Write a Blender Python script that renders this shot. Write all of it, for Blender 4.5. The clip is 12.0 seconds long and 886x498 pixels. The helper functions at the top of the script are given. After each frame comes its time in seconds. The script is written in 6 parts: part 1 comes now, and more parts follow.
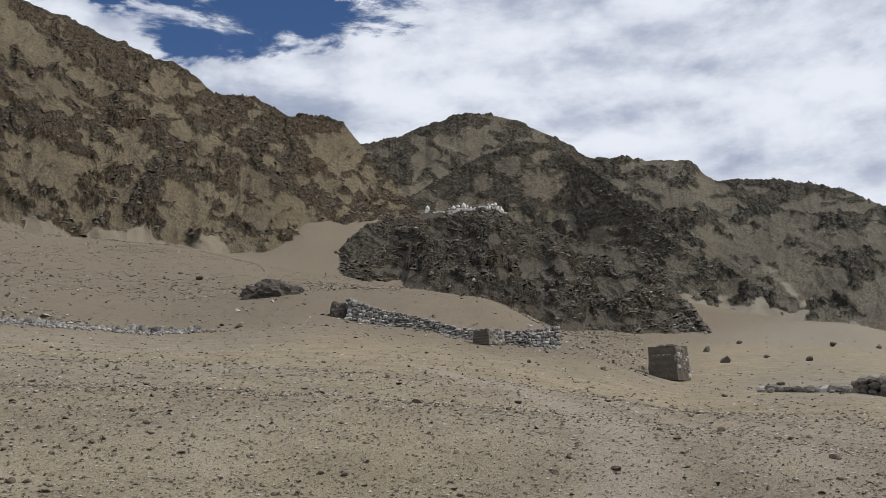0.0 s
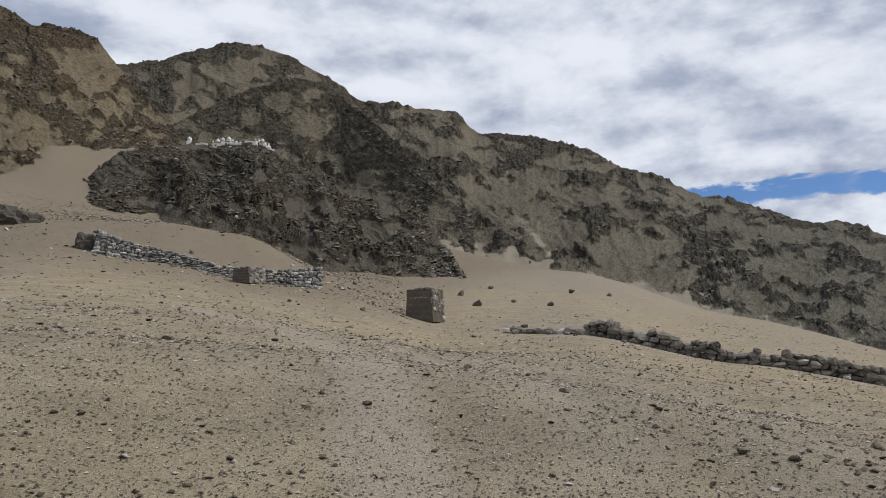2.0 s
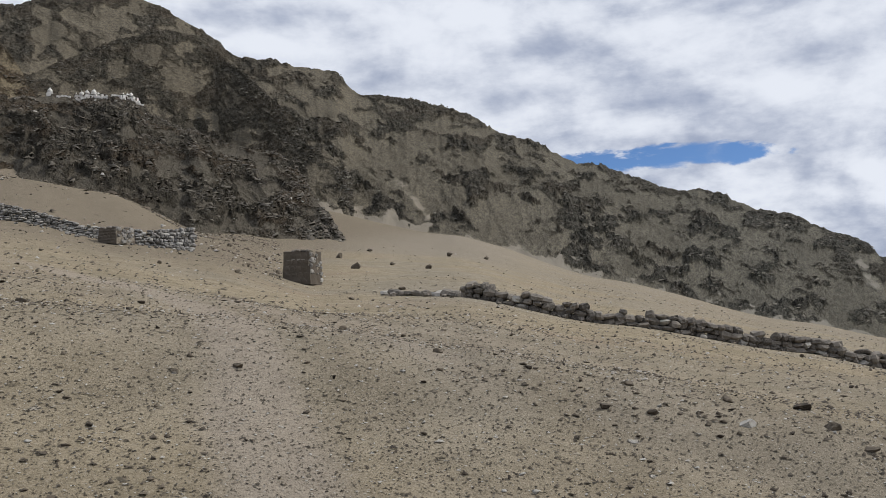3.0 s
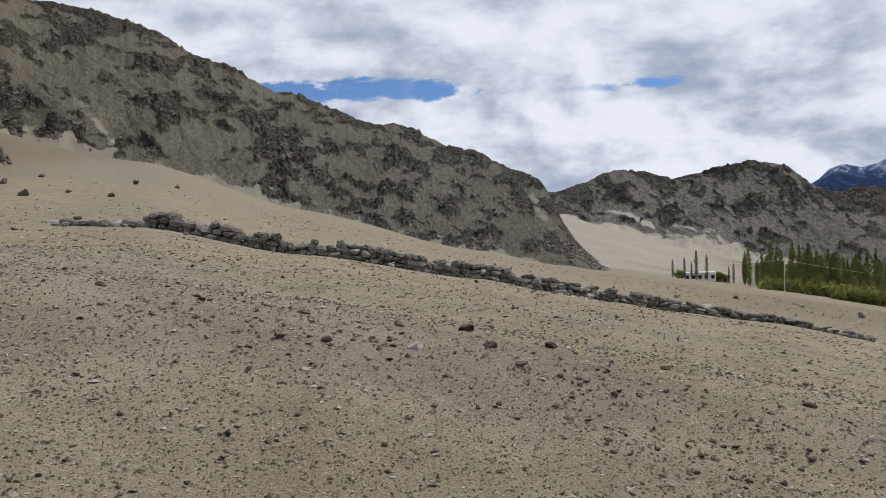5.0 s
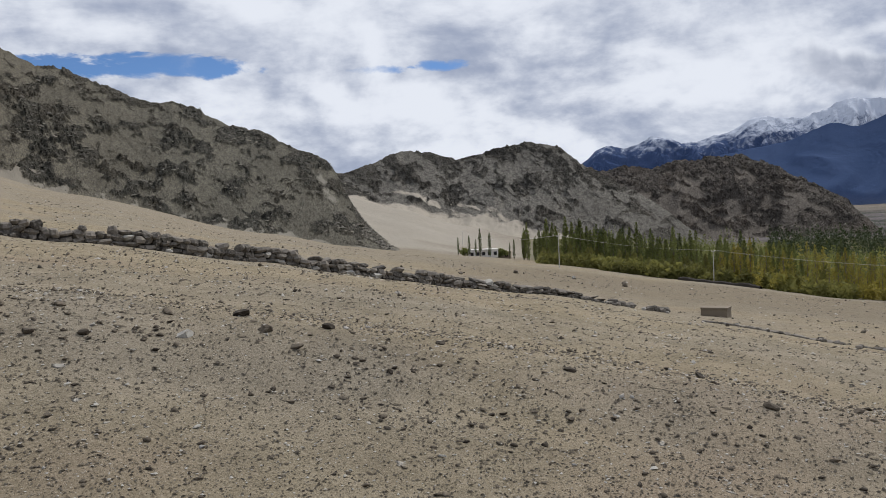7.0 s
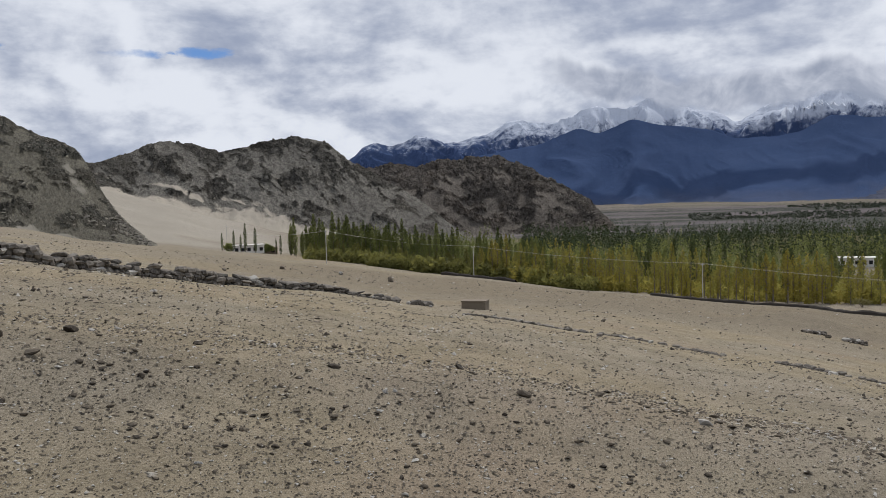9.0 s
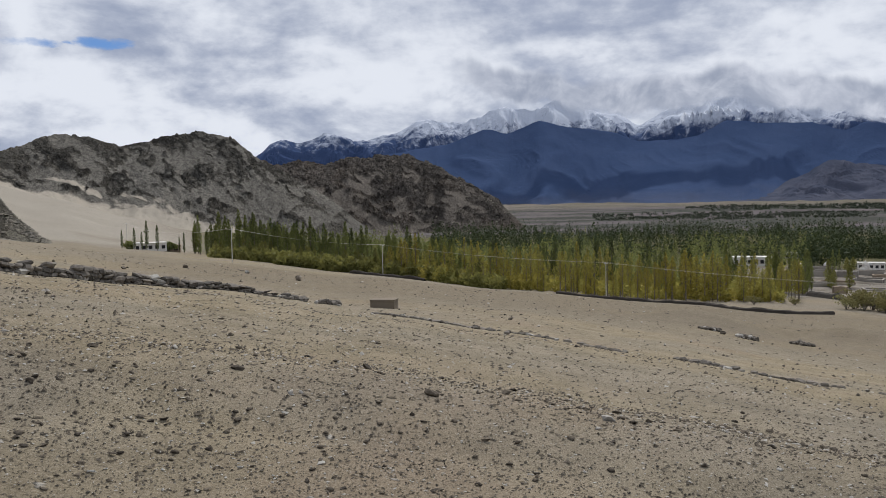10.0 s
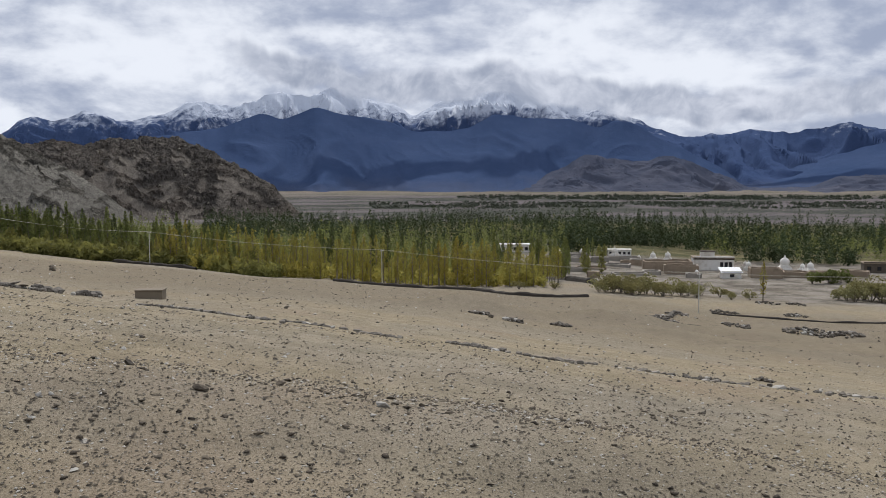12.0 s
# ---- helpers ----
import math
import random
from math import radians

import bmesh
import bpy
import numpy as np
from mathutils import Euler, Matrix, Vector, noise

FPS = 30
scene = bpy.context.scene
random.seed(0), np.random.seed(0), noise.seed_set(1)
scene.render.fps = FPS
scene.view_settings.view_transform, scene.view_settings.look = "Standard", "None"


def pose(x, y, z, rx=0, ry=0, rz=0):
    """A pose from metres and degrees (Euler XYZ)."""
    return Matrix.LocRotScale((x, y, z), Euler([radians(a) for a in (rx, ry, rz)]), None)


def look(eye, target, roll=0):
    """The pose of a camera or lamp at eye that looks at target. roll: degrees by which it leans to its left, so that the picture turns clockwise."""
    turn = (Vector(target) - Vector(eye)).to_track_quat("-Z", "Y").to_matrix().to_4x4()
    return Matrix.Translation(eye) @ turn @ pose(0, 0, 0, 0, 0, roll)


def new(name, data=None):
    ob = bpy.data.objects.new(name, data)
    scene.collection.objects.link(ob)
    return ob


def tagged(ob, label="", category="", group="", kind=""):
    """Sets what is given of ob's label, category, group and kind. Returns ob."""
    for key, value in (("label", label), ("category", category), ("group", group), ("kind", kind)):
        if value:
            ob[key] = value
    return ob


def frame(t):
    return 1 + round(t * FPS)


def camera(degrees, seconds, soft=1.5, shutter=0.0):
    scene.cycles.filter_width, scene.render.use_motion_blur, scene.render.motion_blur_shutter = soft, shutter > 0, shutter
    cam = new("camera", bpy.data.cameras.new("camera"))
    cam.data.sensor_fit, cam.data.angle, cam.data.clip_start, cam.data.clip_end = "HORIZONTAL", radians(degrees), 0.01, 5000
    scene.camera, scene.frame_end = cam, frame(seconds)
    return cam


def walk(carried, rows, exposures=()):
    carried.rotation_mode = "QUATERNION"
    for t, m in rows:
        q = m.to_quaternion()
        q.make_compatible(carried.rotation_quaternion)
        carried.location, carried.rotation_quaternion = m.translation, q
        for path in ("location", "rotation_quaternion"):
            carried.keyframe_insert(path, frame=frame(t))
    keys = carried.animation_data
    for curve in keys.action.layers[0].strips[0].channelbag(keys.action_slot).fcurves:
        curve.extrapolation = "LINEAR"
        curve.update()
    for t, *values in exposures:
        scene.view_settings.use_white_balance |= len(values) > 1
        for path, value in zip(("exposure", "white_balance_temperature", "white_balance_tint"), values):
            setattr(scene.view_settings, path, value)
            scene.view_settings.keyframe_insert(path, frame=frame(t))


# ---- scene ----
cam = camera(55.8, 12.0, soft=0.62)
PATH = [
    (0.0, pose(-0.284, -0.065, 1.655, 101.59, 0.76, 0.39)),
    (0.5, pose(-0.274, -0.054, 1.643, 100.61, 0.62, -5.15)),
    (1.0, pose(-0.265, -0.034, 1.639, 99.57, 0.53, -8.97)),
    (1.5, pose(-0.260, -0.037, 1.637, 98.42, 0.53, -12.88)),
    (2.0, pose(-0.248, -0.038, 1.628, 97.37, 0.66, -15.80)),
    (2.5, pose(-0.234, -0.033, 1.618, 95.98, 0.82, -19.99)),
    (4.5, pose(0.000, 0.000, 1.600, 90.56, 1.40, -37.96)),
    (5.0, pose(0.060, -0.001, 1.589, 89.55, 1.42, -44.49)),
    (5.5, pose(0.087, -0.027, 1.587, 88.98, 1.39, -48.35)),
    (6.0, pose(0.113, -0.047, 1.588, 88.77, 2.19, -51.38)),
    (6.5, pose(0.154, -0.067, 1.584, 88.22, 2.67, -54.98)),
    (7.0, pose(0.194, -0.088, 1.575, 87.77, 2.56, -58.82)),
    (7.5, pose(0.212, -0.094, 1.570, 87.01, 2.23, -62.45)),
    (9.5, pose(0.320, -0.076, 1.568, 86.88, 1.58, -78.00)),
    (10.0, pose(0.343, -0.079, 1.568, 86.62, 1.23, -80.83)),
    (10.5, pose(0.381, -0.079, 1.571, 86.50, 0.90, -84.92)),
    (11.0, pose(0.419, -0.087, 1.568, 86.53, 0.61, -90.04)),
    (11.5, pose(0.425, -0.088, 1.563, 86.09, 0.35, -93.23)),
    (12.0, pose(0.428, -0.096, 1.565, 85.57, 0.23, -95.99)),
]
walk(cam, PATH, ((0.0, -0.21), (2.5, -0.22), (4.5, -0.19), (7.5, -0.25), (9.5, -0.30), (10.0, -0.27), (10.5, 0.0), (11.0, -0.04), (12.0, -0.15)))

SUN_BEARING, SUN_HEIGHT = 98.0, 46.0


def toward(bearing, rise):
    b, r = radians(bearing), radians(rise)
    return Vector((math.sin(b) * math.cos(r), math.cos(b) * math.cos(r), math.sin(r)))


sun = new("sun", bpy.data.lights.new("sun", "SUN"))
sun.data.energy, sun.data.angle, sun.data.color = 3.5, radians(0.8), (1.0, 0.955, 0.895)
sun.matrix_world = look(toward(SUN_BEARING, SUN_HEIGHT) * 100, (0, 0, 0))


class Nodes:
    """Short hand for building node trees."""

    def __init__(self, tree):
        self.tree, self.n, self.l = tree, tree.nodes, tree.links
        tree.nodes.clear()

    def add(self, kind, **inputs):
        node = self.n.new("ShaderNode" + kind)
        for key, value in inputs.items():
            self.put(node, key, value)
        return node

    def put(self, node, key, value):
        slot = node.inputs[int(key[1:]) if key[0] == "i" and key[1:].isdigit() else key.replace("_", " ")]
        if isinstance(value, bpy.types.NodeSocket):
            self.l.new(value, slot)
        else:
            slot.default_value = value

    def math(self, op, a, b=0.0, c=0.0):
        node = self.n.new("ShaderNodeMath")
        node.operation = op
        for k, value in enumerate((a, b, c)):
            self.put(node, f"i{k}", value)
        return node.outputs[0]

    def vec(self, op, a, b=(0, 0, 0)):
        node = self.n.new("ShaderNodeVectorMath")
        node.operation = op
        self.put(node, "i0", a)
        self.put(node, "i1", b)
        return node.outputs[0]

    def step(self, value, low, high, to_low=0.0, to_high=1.0):
        node = self.n.new("ShaderNodeMapRange")
        node.interpolation_type = "SMOOTHSTEP"
        for k, v in enumerate((value, low, high, to_low, to_high)):
            self.put(node, f"i{k}", v)
        return node.outputs[0]

    def mix(self, factor, a, b):
        node = self.n.new("ShaderNodeMix")
        node.data_type = "RGBA"
        self.put(node, "i0", factor)
        self.put(node, "i6", (*a, 1) if isinstance(a, tuple) and len(a) == 3 else a)
        self.put(node, "i7", (*b, 1) if isinstance(b, tuple) and len(b) == 3 else b)
        return node.outputs[2]

    def noise(self, vector, scale, detail=4.0, rough=0.55, warp=0.0):
        node = self.n.new("ShaderNodeTexNoise")
        for key, value in (("Vector", vector), ("Scale", scale), ("Detail", detail), ("Roughness", rough), ("Distortion", warp)):
            self.put(node, key, value)
        return node.outputs[0]


# Sky: clear blue of a high desert behind a broken deck of cumulus and altocumulus.
world = bpy.data.worlds.new("sky")
scene.world = world
world.use_nodes = True
w = Nodes(world.node_tree)
blue = w.n.new("ShaderNodeTexSky")
blue.sky_type, blue.sun_disc, blue.altitude = "NISHITA", False, 3400
blue.sun_elevation, blue.sun_rotation = radians(SUN_HEIGHT), radians(SUN_BEARING)
way = w.add("TexCoord").outputs["Generated"]
split = w.add("SeparateXYZ", Vector=way)
sx, sy, sz = split.outputs
rise = w.math("MULTIPLY", w.math("ARCSINE", sz), 57.29578)
bearing = w.math("MULTIPLY", w.math("ARCTAN2", sx, sy), 57.29578)
SUNWARD = (0.022, -0.004, 0.034)


def puff(vector, scale, detail, rough, warp):
    """Cloud density, and how much thinner the cloud is towards the sun."""
    here = w.noise(vector, scale, detail, rough, warp)
    there = w.noise(w.vec("ADD", vector, SUNWARD), scale, detail, rough, warp)
    return here, w.math("SUBTRACT", here, there)


def gap(b, r, wide, high, depth):
    """A break in the cloud deck."""
    u = w.math("DIVIDE", w.math("SUBTRACT", bearing, b), wide)
    v = w.math("DIVIDE", w.math("SUBTRACT", rise, r), high)
    d = w.math("ADD", w.math("MULTIPLY", u, u), w.math("MULTIPLY", v, v))
    d = w.math("ADD", d, w.math("MULTIPLY", w.math("SUBTRACT", ragged, 0.5), 4.5))
    return w.math("MULTIPLY", w.step(d, 0.0, 1.6, 1.0, 0.0), depth)


tower = w.vec("MULTIPLY", way, (1.0, 1.0, 1.8))
ragged = w.noise(w.vec("MULTIPLY", way, (1.0, 1.0, 3.0)), 8.0, 10.0, 0.62, 0.3)
gaps = 0.0
for row in ((-13, 27.6, 11, 4.6, 0.42), (-22, 31, 8, 4, 0.20), (38.5, 10.3, 8.5, 0.95, 0.40), (54.5, 10.0, 2.6, 0.45, 0.26), (59.5, 10.2, 2.4, 0.45, 0.24), (66, 13.0, 4.0, 0.7, 0.12), (48, 19.0, 5.0, 1.0, 0.14)):
    gaps = w.math("ADD", gap(*row), gaps)
layer, layer_lit = puff(w.vec("ADD", w.vec("MULTIPLY", way, (1.0, 1.0, 1.7)), (2.1, 4.4, 1.2)), 3.6, 11.0, 0.55, 0.2)
heap_, heap_lit = puff(w.vec("ADD", tower, (7.7, 2.3, 0.9)), 6.5, 11.0, 0.54, 0.15)
low_sky = w.step(rise, 6.0, 16.0, 1.0, 0.35)
blend = w.add("Mix", i0=low_sky, i2=layer, i3=heap_).outputs[0]
lit = w.add("Mix", i0=w.math("ADD", w.math("MULTIPLY", low_sky, 0.6), 0.3), i2=layer_lit, i3=heap_lit).outputs[0]
cover = w.step(w.math("SUBTRACT", w.math("ADD", blend, 0.27), gaps), 0.42, 0.60)
storm = w.step(bearing, 62.0, 88.0, 0.0, 0.075)
broad = w.noise(w.vec("ADD", w.vec("MULTIPLY", way, (1.0, 1.0, 3.2)), (3.1, 1.7, 0.2)), 3.4, 8.0, 0.56, 0.2)
dim = w.step(w.math("ADD", w.math("ADD", broad, storm), w.math("MULTIPLY", blend, 0.25)), 0.55, 0.83)
bright = w.math("ADD", w.math("SUBTRACT", w.math("SUBTRACT", 0.80, w.math("MULTIPLY", low_sky, 0.12)), w.math("MULTIPLY", dim, 0.50)), w.math("ADD", w.math("MULTIPLY", lit, 5.0), w.math("MULTIPLY", w.math("SUBTRACT", ragged, 0.5), 1.1)))
bright = w.step(bright, -0.22, 1.16)
shade = w.mix(bright, (0.39, 0.45, 0.60), (0.92, 0.965, 1.06))
sky_blue = w.vec("MULTIPLY", blue.outputs[0], (0.068, 0.086, 0.110))
colour = w.mix(cover, sky_blue, shade)
back = w.add("Background", Color=colour, Strength=1.0)
w.l.new(back.outputs[0], w.add("OutputWorld").inputs[0])

def material(name, rough=0.9, spec=0.3):
    m = bpy.data.materials.new(name)
    m.use_nodes = True
    g = Nodes(m.node_tree)
    shader = g.add("BsdfPrincipled", Roughness=rough)
    shader.inputs["Specular IOR Level"].default_value = spec
    g.l.new(shader.outputs[0], g.add("OutputMaterial").inputs[0])
    return m, g, shader


def bumped(g, shader, height, strength, distance):
    b = g.add("Bump", Strength=strength, Distance=distance, Height=height)
    g.l.new(b.outputs[0], shader.inputs["Normal"])


def place(g):
    return g.add("NewGeometry").outputs["Position"]


def attr(g, name):
    node = g.n.new("ShaderNodeAttribute")
    node.attribute_name = name
    return node.outputs["Fac"]


def ground_material():
    m, g, s = material("desert_gravel", 1.0, 0.0)
    p = place(g)
    broad = g.step(g.noise(p, 0.09, 4, 0.55), 0.40, 0.62)
    mid = g.noise(p, 0.8, 8, 0.7)
    fine = g.noise(p, 10.0, 8, 0.8)
    tan = g.mix(g.step(mid, 0.3, 0.7), (0.215, 0.180, 0.122), (0.312, 0.264, 0.184))
    grey = g.mix(g.step(mid, 0.3, 0.7), (0.196, 0.173, 0.134), (0.280, 0.250, 0.198))
    red = g.step(g.noise(g.vec("ADD", p, (50, 9, 0)), 0.16, 4, 0.6), 0.5, 0.7, 0.0, 0.45)
    tan = g.mix(red, tan, (0.248, 0.186, 0.139))
    c = g.mix(g.math("MULTIPLY", broad, 0.75), tan, grey)
    sandy = g.mix(g.noise(p, 0.05, 6, 0.65), (0.182, 0.159, 0.126), (0.266, 0.233, 0.187))
    c = g.mix(attr(g, "sand"), c, sandy)
    c = g.mix(attr(g, "scree"), c, g.mix(mid, (0.140, 0.118, 0.088), (0.202, 0.171, 0.128)))
    # Pale dune sand, with a patch of sunlight put into its colour.
    c = g.mix(attr(g, "sunlit_dune"), c, g.mix(g.noise(p, 0.02, 6, 0.6), (0.25, 0.228, 0.193), (0.38, 0.35, 0.30)))
    c = g.mix(g.math("MULTIPLY", attr(g, "stony"), 0.32), c, g.mix(mid, (0.172, 0.158, 0.138), (0.232, 0.217, 0.196)))
    c = g.mix(attr(g, "path"), c, g.mix(mid, (0.265, 0.228, 0.182), (0.330, 0.288, 0.234)))
    # Field tones leaned to mauve-grey: distance haze put into the colour.
    fields = g.step(g.noise(g.vec("MULTIPLY", p, (1.0, 0.35, 1.0)), 0.005, 5, 0.62), 0.44, 0.58)
    c = g.mix(attr(g, "farm"), c, g.mix(fields, (0.118, 0.108, 0.116), (0.045, 0.053, 0.050)))
    litter = g.mix(g.step(g.noise(p, 0.06, 5, 0.65), 0.42, 0.6), (0.060, 0.066, 0.030), (0.125, 0.112, 0.058))
    c = g.mix(attr(g, "wood"), c, litter)
    yard = g.mix(g.step(g.noise(p, 0.11, 7, 0.7), 0.38, 0.62), (0.105, 0.094, 0.080), (0.255, 0.232, 0.203))
    c = g.mix(attr(g, "yard"), c, yard)
    rocky = g.math("SUBTRACT", 1.0, g.math("MULTIPLY", attr(g, "sand"), 0.88))
    grit = g.noise(p, 42.0, 6, 0.9)
    c = g.mix(g.step(grit, 0.36, 0.50, 0.75, 0.0), c, (0.085, 0.071, 0.055))
    c = g.mix(g.step(grit, 0.52, 0.64, 0.0, 0.75), c, (0.37, 0.325, 0.26))
    height = g.math("ADD", fine, g.math("MULTIPLY", grit, 0.5))
    for scale, share, amount in ((24.0, 0.78, 0.6), (11.0, 0.86, 0.75), (6.0, 0.90, 0.75)):
        v = g.n.new("ShaderNodeTexVoronoi")
        g.put(v, "Scale", scale)
        warp = 0.7 / scale
        g.put(v, "Vector", g.vec("ADD", p, g.vec("MULTIPLY", g.add("TexNoise", Vector=p, Scale=scale * 1.3).outputs[1], (warp, warp, warp))))
        col = g.add("SeparateColor", Color=v.outputs["Color"])
        chips = g.math("MULTIPLY", g.step(v.outputs["Distance"], 0.14, 0.30, 1.0, 0.0), g.step(col.outputs[0], share, share + 0.06))
        chips = g.math("MULTIPLY", chips, rocky)
        stone = g.mix(col.outputs[1], (0.050, 0.043, 0.036), (0.165, 0.143, 0.112))
        stone = g.mix(g.step(col.outputs[1], 0.86, 0.90), stone, (0.42, 0.40, 0.36))
        c = g.mix(g.math("MULTIPLY", chips, amount), c, stone)
        height = g.math("ADD", height, g.math("MULTIPLY", chips, 12.0 / scale))
    c = g.mix(g.math("MULTIPLY", g.step(fine, 0.34, 0.58, 0.14, 0.0), rocky), c, (0.11, 0.092, 0.066))
    g.l.new(c, s.inputs["Base Color"])
    bumped(g, s, height, 0.8, 0.022)
    return m


def rock_material(name, dark, light, scree, sand=(0.235, 0.205, 0.160), grain=1.0, rust=0.5):
    """Weathered slope: crags of dark rock standing out of pale scree strewn with blocks, sand drifted against the foot."""
    m, g, s = material(name, 1.0, 0.03)
    node = g.n.new("ShaderNodeAttribute")
    node.attribute_name = "lay"
    p = node.outputs["Vector"]
    k = grain
    blocks = g.noise(p, 0.30 * k, 12, 0.72, 0.6)
    grit = g.noise(p, 1.3 * k, 8, 0.80)
    # Crag hollows darkened in colour for their shade, from the same noise as the bump.
    crag = g.mix(g.step(blocks, 0.36, 0.64), dark, light)
    warm = g.mix(g.math("MULTIPLY", g.step(g.noise(p, 0.035 * k, 5, 0.65), 0.45, 0.62), rust), crag, g.mix(grit, (0.075, 0.048, 0.028), (0.20, 0.135, 0.080)))
    talus = g.mix(g.step(grit, 0.3, 0.7), tuple(v * 0.66 for v in scree), tuple(v * 1.30 for v in scree))
    wash = g.step(g.noise(p, 0.028 * k, 6, 0.62), 0.38, 0.64)
    talus = g.mix(g.math("MULTIPLY", wash, 0.60), talus, g.mix(grit, tuple(v * 0.45 for v in scree), tuple(v * 0.80 for v in scree)))
    ragged_edge = g.math("ADD", g.math("MULTIPLY", g.math("SUBTRACT", g.noise(p, 0.42 * k, 10, 0.80), 0.5), 2.0), g.math("MULTIPLY", g.math("SUBTRACT", g.noise(p, 0.11 * k, 6, 0.6), 0.5), 1.3))
    mask = g.step(g.math("ADD", attr(g, "rock"), ragged_edge), 0.36, 0.70)
    chips = g.step(g.noise(g.vec("ADD", p, (7, 3, 1)), 0.55 * k, 10, 0.84), 0.44, 0.52, 0.85, 0.0)
    talus = g.mix(chips, talus, g.mix(grit, dark, light))
    c = g.mix(mask, talus, warm)
    v = g.n.new("ShaderNodeTexVoronoi")
    g.put(v, "Scale", 0.45 * k)
    g.put(v, "Vector", g.vec("ADD", p, g.vec("MULTIPLY", g.add("TexNoise", Vector=p, Scale=0.8 * k).outputs[1], (1.5 / k, 1.5 / k, 1.5 / k))))
    pick = g.step(g.add("SeparateColor", Color=v.outputs["Color"]).outputs[0], 0.55, 0.65)
    block = g.math("MULTIPLY", g.step(v.outputs["Distance"], 0.20, 0.42, 1.0, 0.0), pick)
    c = g.mix(g.math("MULTIPLY", block, 0.65), c, g.mix(grit, dark, tuple(v2 * 0.9 for v2 in light)))
    pale = g.step(g.noise(g.vec("ADD", p, (31, 17, 5)), 0.8 * k, 9, 0.82), 0.585, 0.66)
    c = g.mix(g.math("MULTIPLY", pale, 0.6), c, tuple(min(v3 * 1.65, 0.4) for v3 in scree))
    drift = g.step(g.math("ADD", attr(g, "drift"), g.math("MULTIPLY", g.math("SUBTRACT", g.noise(p, 0.22 * k, 9, 0.66), 0.5), 0.8)), 0.30, 0.80)
    drift_tone = g.mix(g.noise(p, 0.06, 7, 0.66), tuple(v4 * 0.78 for v4 in sand), tuple(v4 * 1.16 for v4 in sand))
    c = g.mix(g.math("MULTIPLY", drift, 0.94), c, drift_tone)
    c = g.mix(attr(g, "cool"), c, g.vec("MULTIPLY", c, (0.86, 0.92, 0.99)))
    g.l.new(c, s.inputs["Base Color"])
    crack = g.math("ABSOLUTE", g.math("SUBTRACT", g.noise(p, 0.36 * k, 6, 0.62, 1.2), 0.5))
    h = g.math("ADD", g.math("MULTIPLY", blocks, 1.0), g.math("ADD", g.math("MULTIPLY", grit, 0.42), g.math("MULTIPLY", block, 0.28)))
    h = g.math("ADD", h, g.math("MULTIPLY", g.step(crack, 0.0, 0.07), 0.22))
    h = g.math("MULTIPLY", h, g.math("ADD", g.math("MULTIPLY", mask, 0.62), 0.38))
    bumped(g, s, g.math("MULTIPLY", h, g.math("SUBTRACT", 1.0, g.math("MULTIPLY", drift, 0.86))), 1.0, 2.0 / k)
    return m


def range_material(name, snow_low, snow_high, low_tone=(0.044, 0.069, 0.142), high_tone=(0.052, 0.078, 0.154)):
    """Bare mountains, distance haze put into the rock colour as blue, with fresh snow on the heights."""
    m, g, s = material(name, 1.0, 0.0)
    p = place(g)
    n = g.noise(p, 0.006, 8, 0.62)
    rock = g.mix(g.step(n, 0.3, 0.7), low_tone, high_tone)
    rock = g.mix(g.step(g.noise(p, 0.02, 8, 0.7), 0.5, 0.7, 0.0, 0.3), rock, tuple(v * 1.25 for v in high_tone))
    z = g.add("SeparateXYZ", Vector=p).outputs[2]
    # Lower slopes paler blue-grey: fans at the foot, haze put into their colour.
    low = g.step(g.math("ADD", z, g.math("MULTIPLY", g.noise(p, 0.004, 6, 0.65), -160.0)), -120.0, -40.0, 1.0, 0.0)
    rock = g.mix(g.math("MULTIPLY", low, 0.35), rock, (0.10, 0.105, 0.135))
    line = g.math("ADD", z, g.math("MULTIPLY", g.math("SUBTRACT", g.noise(p, 0.012, 8, 0.7), 0.5), 330.0))
    line = g.math("ADD", line, g.math("MULTIPLY", g.math("SUBTRACT", g.noise(p, 0.03, 8, 0.72), 0.5), 300.0))
    snow = g.step(line, snow_low, snow_high)
    c = g.mix(snow, rock, (0.50, 0.54, 0.62))
    g.l.new(c, s.inputs["Base Color"])
    bumped(g, s, g.math("ADD", n, g.math("MULTIPLY", g.noise(p, 0.025, 8, 0.7), 0.4)), 0.25, 30.0)
    return m


def stone_material(name, dark, light, pale_share=0.10):
    m, g, s = material(name, 0.9, 0.25)
    p = place(g)
    geo = g.add("NewGeometry")
    rnd = g.math("FRACT", g.math("ADD", geo.outputs["Random Per Island"], g.add("ObjectInfo").outputs["Random"]))
    c = g.mix(rnd, dark, light)
    if pale_share:
        c = g.mix(g.step(rnd, 1 - pale_share, 1 - pale_share + 0.01), c, (0.36, 0.345, 0.31))
    c = g.mix(g.step(g.noise(p, 14, 5, 0.7), 0.45, 0.7, 0.0, 0.5), c, tuple(v * 1.5 for v in light))
    g.l.new(c, s.inputs["Base Color"])
    bumped(g, s, g.noise(p, 22, 5, 0.7), 0.6, 0.02)
    return m


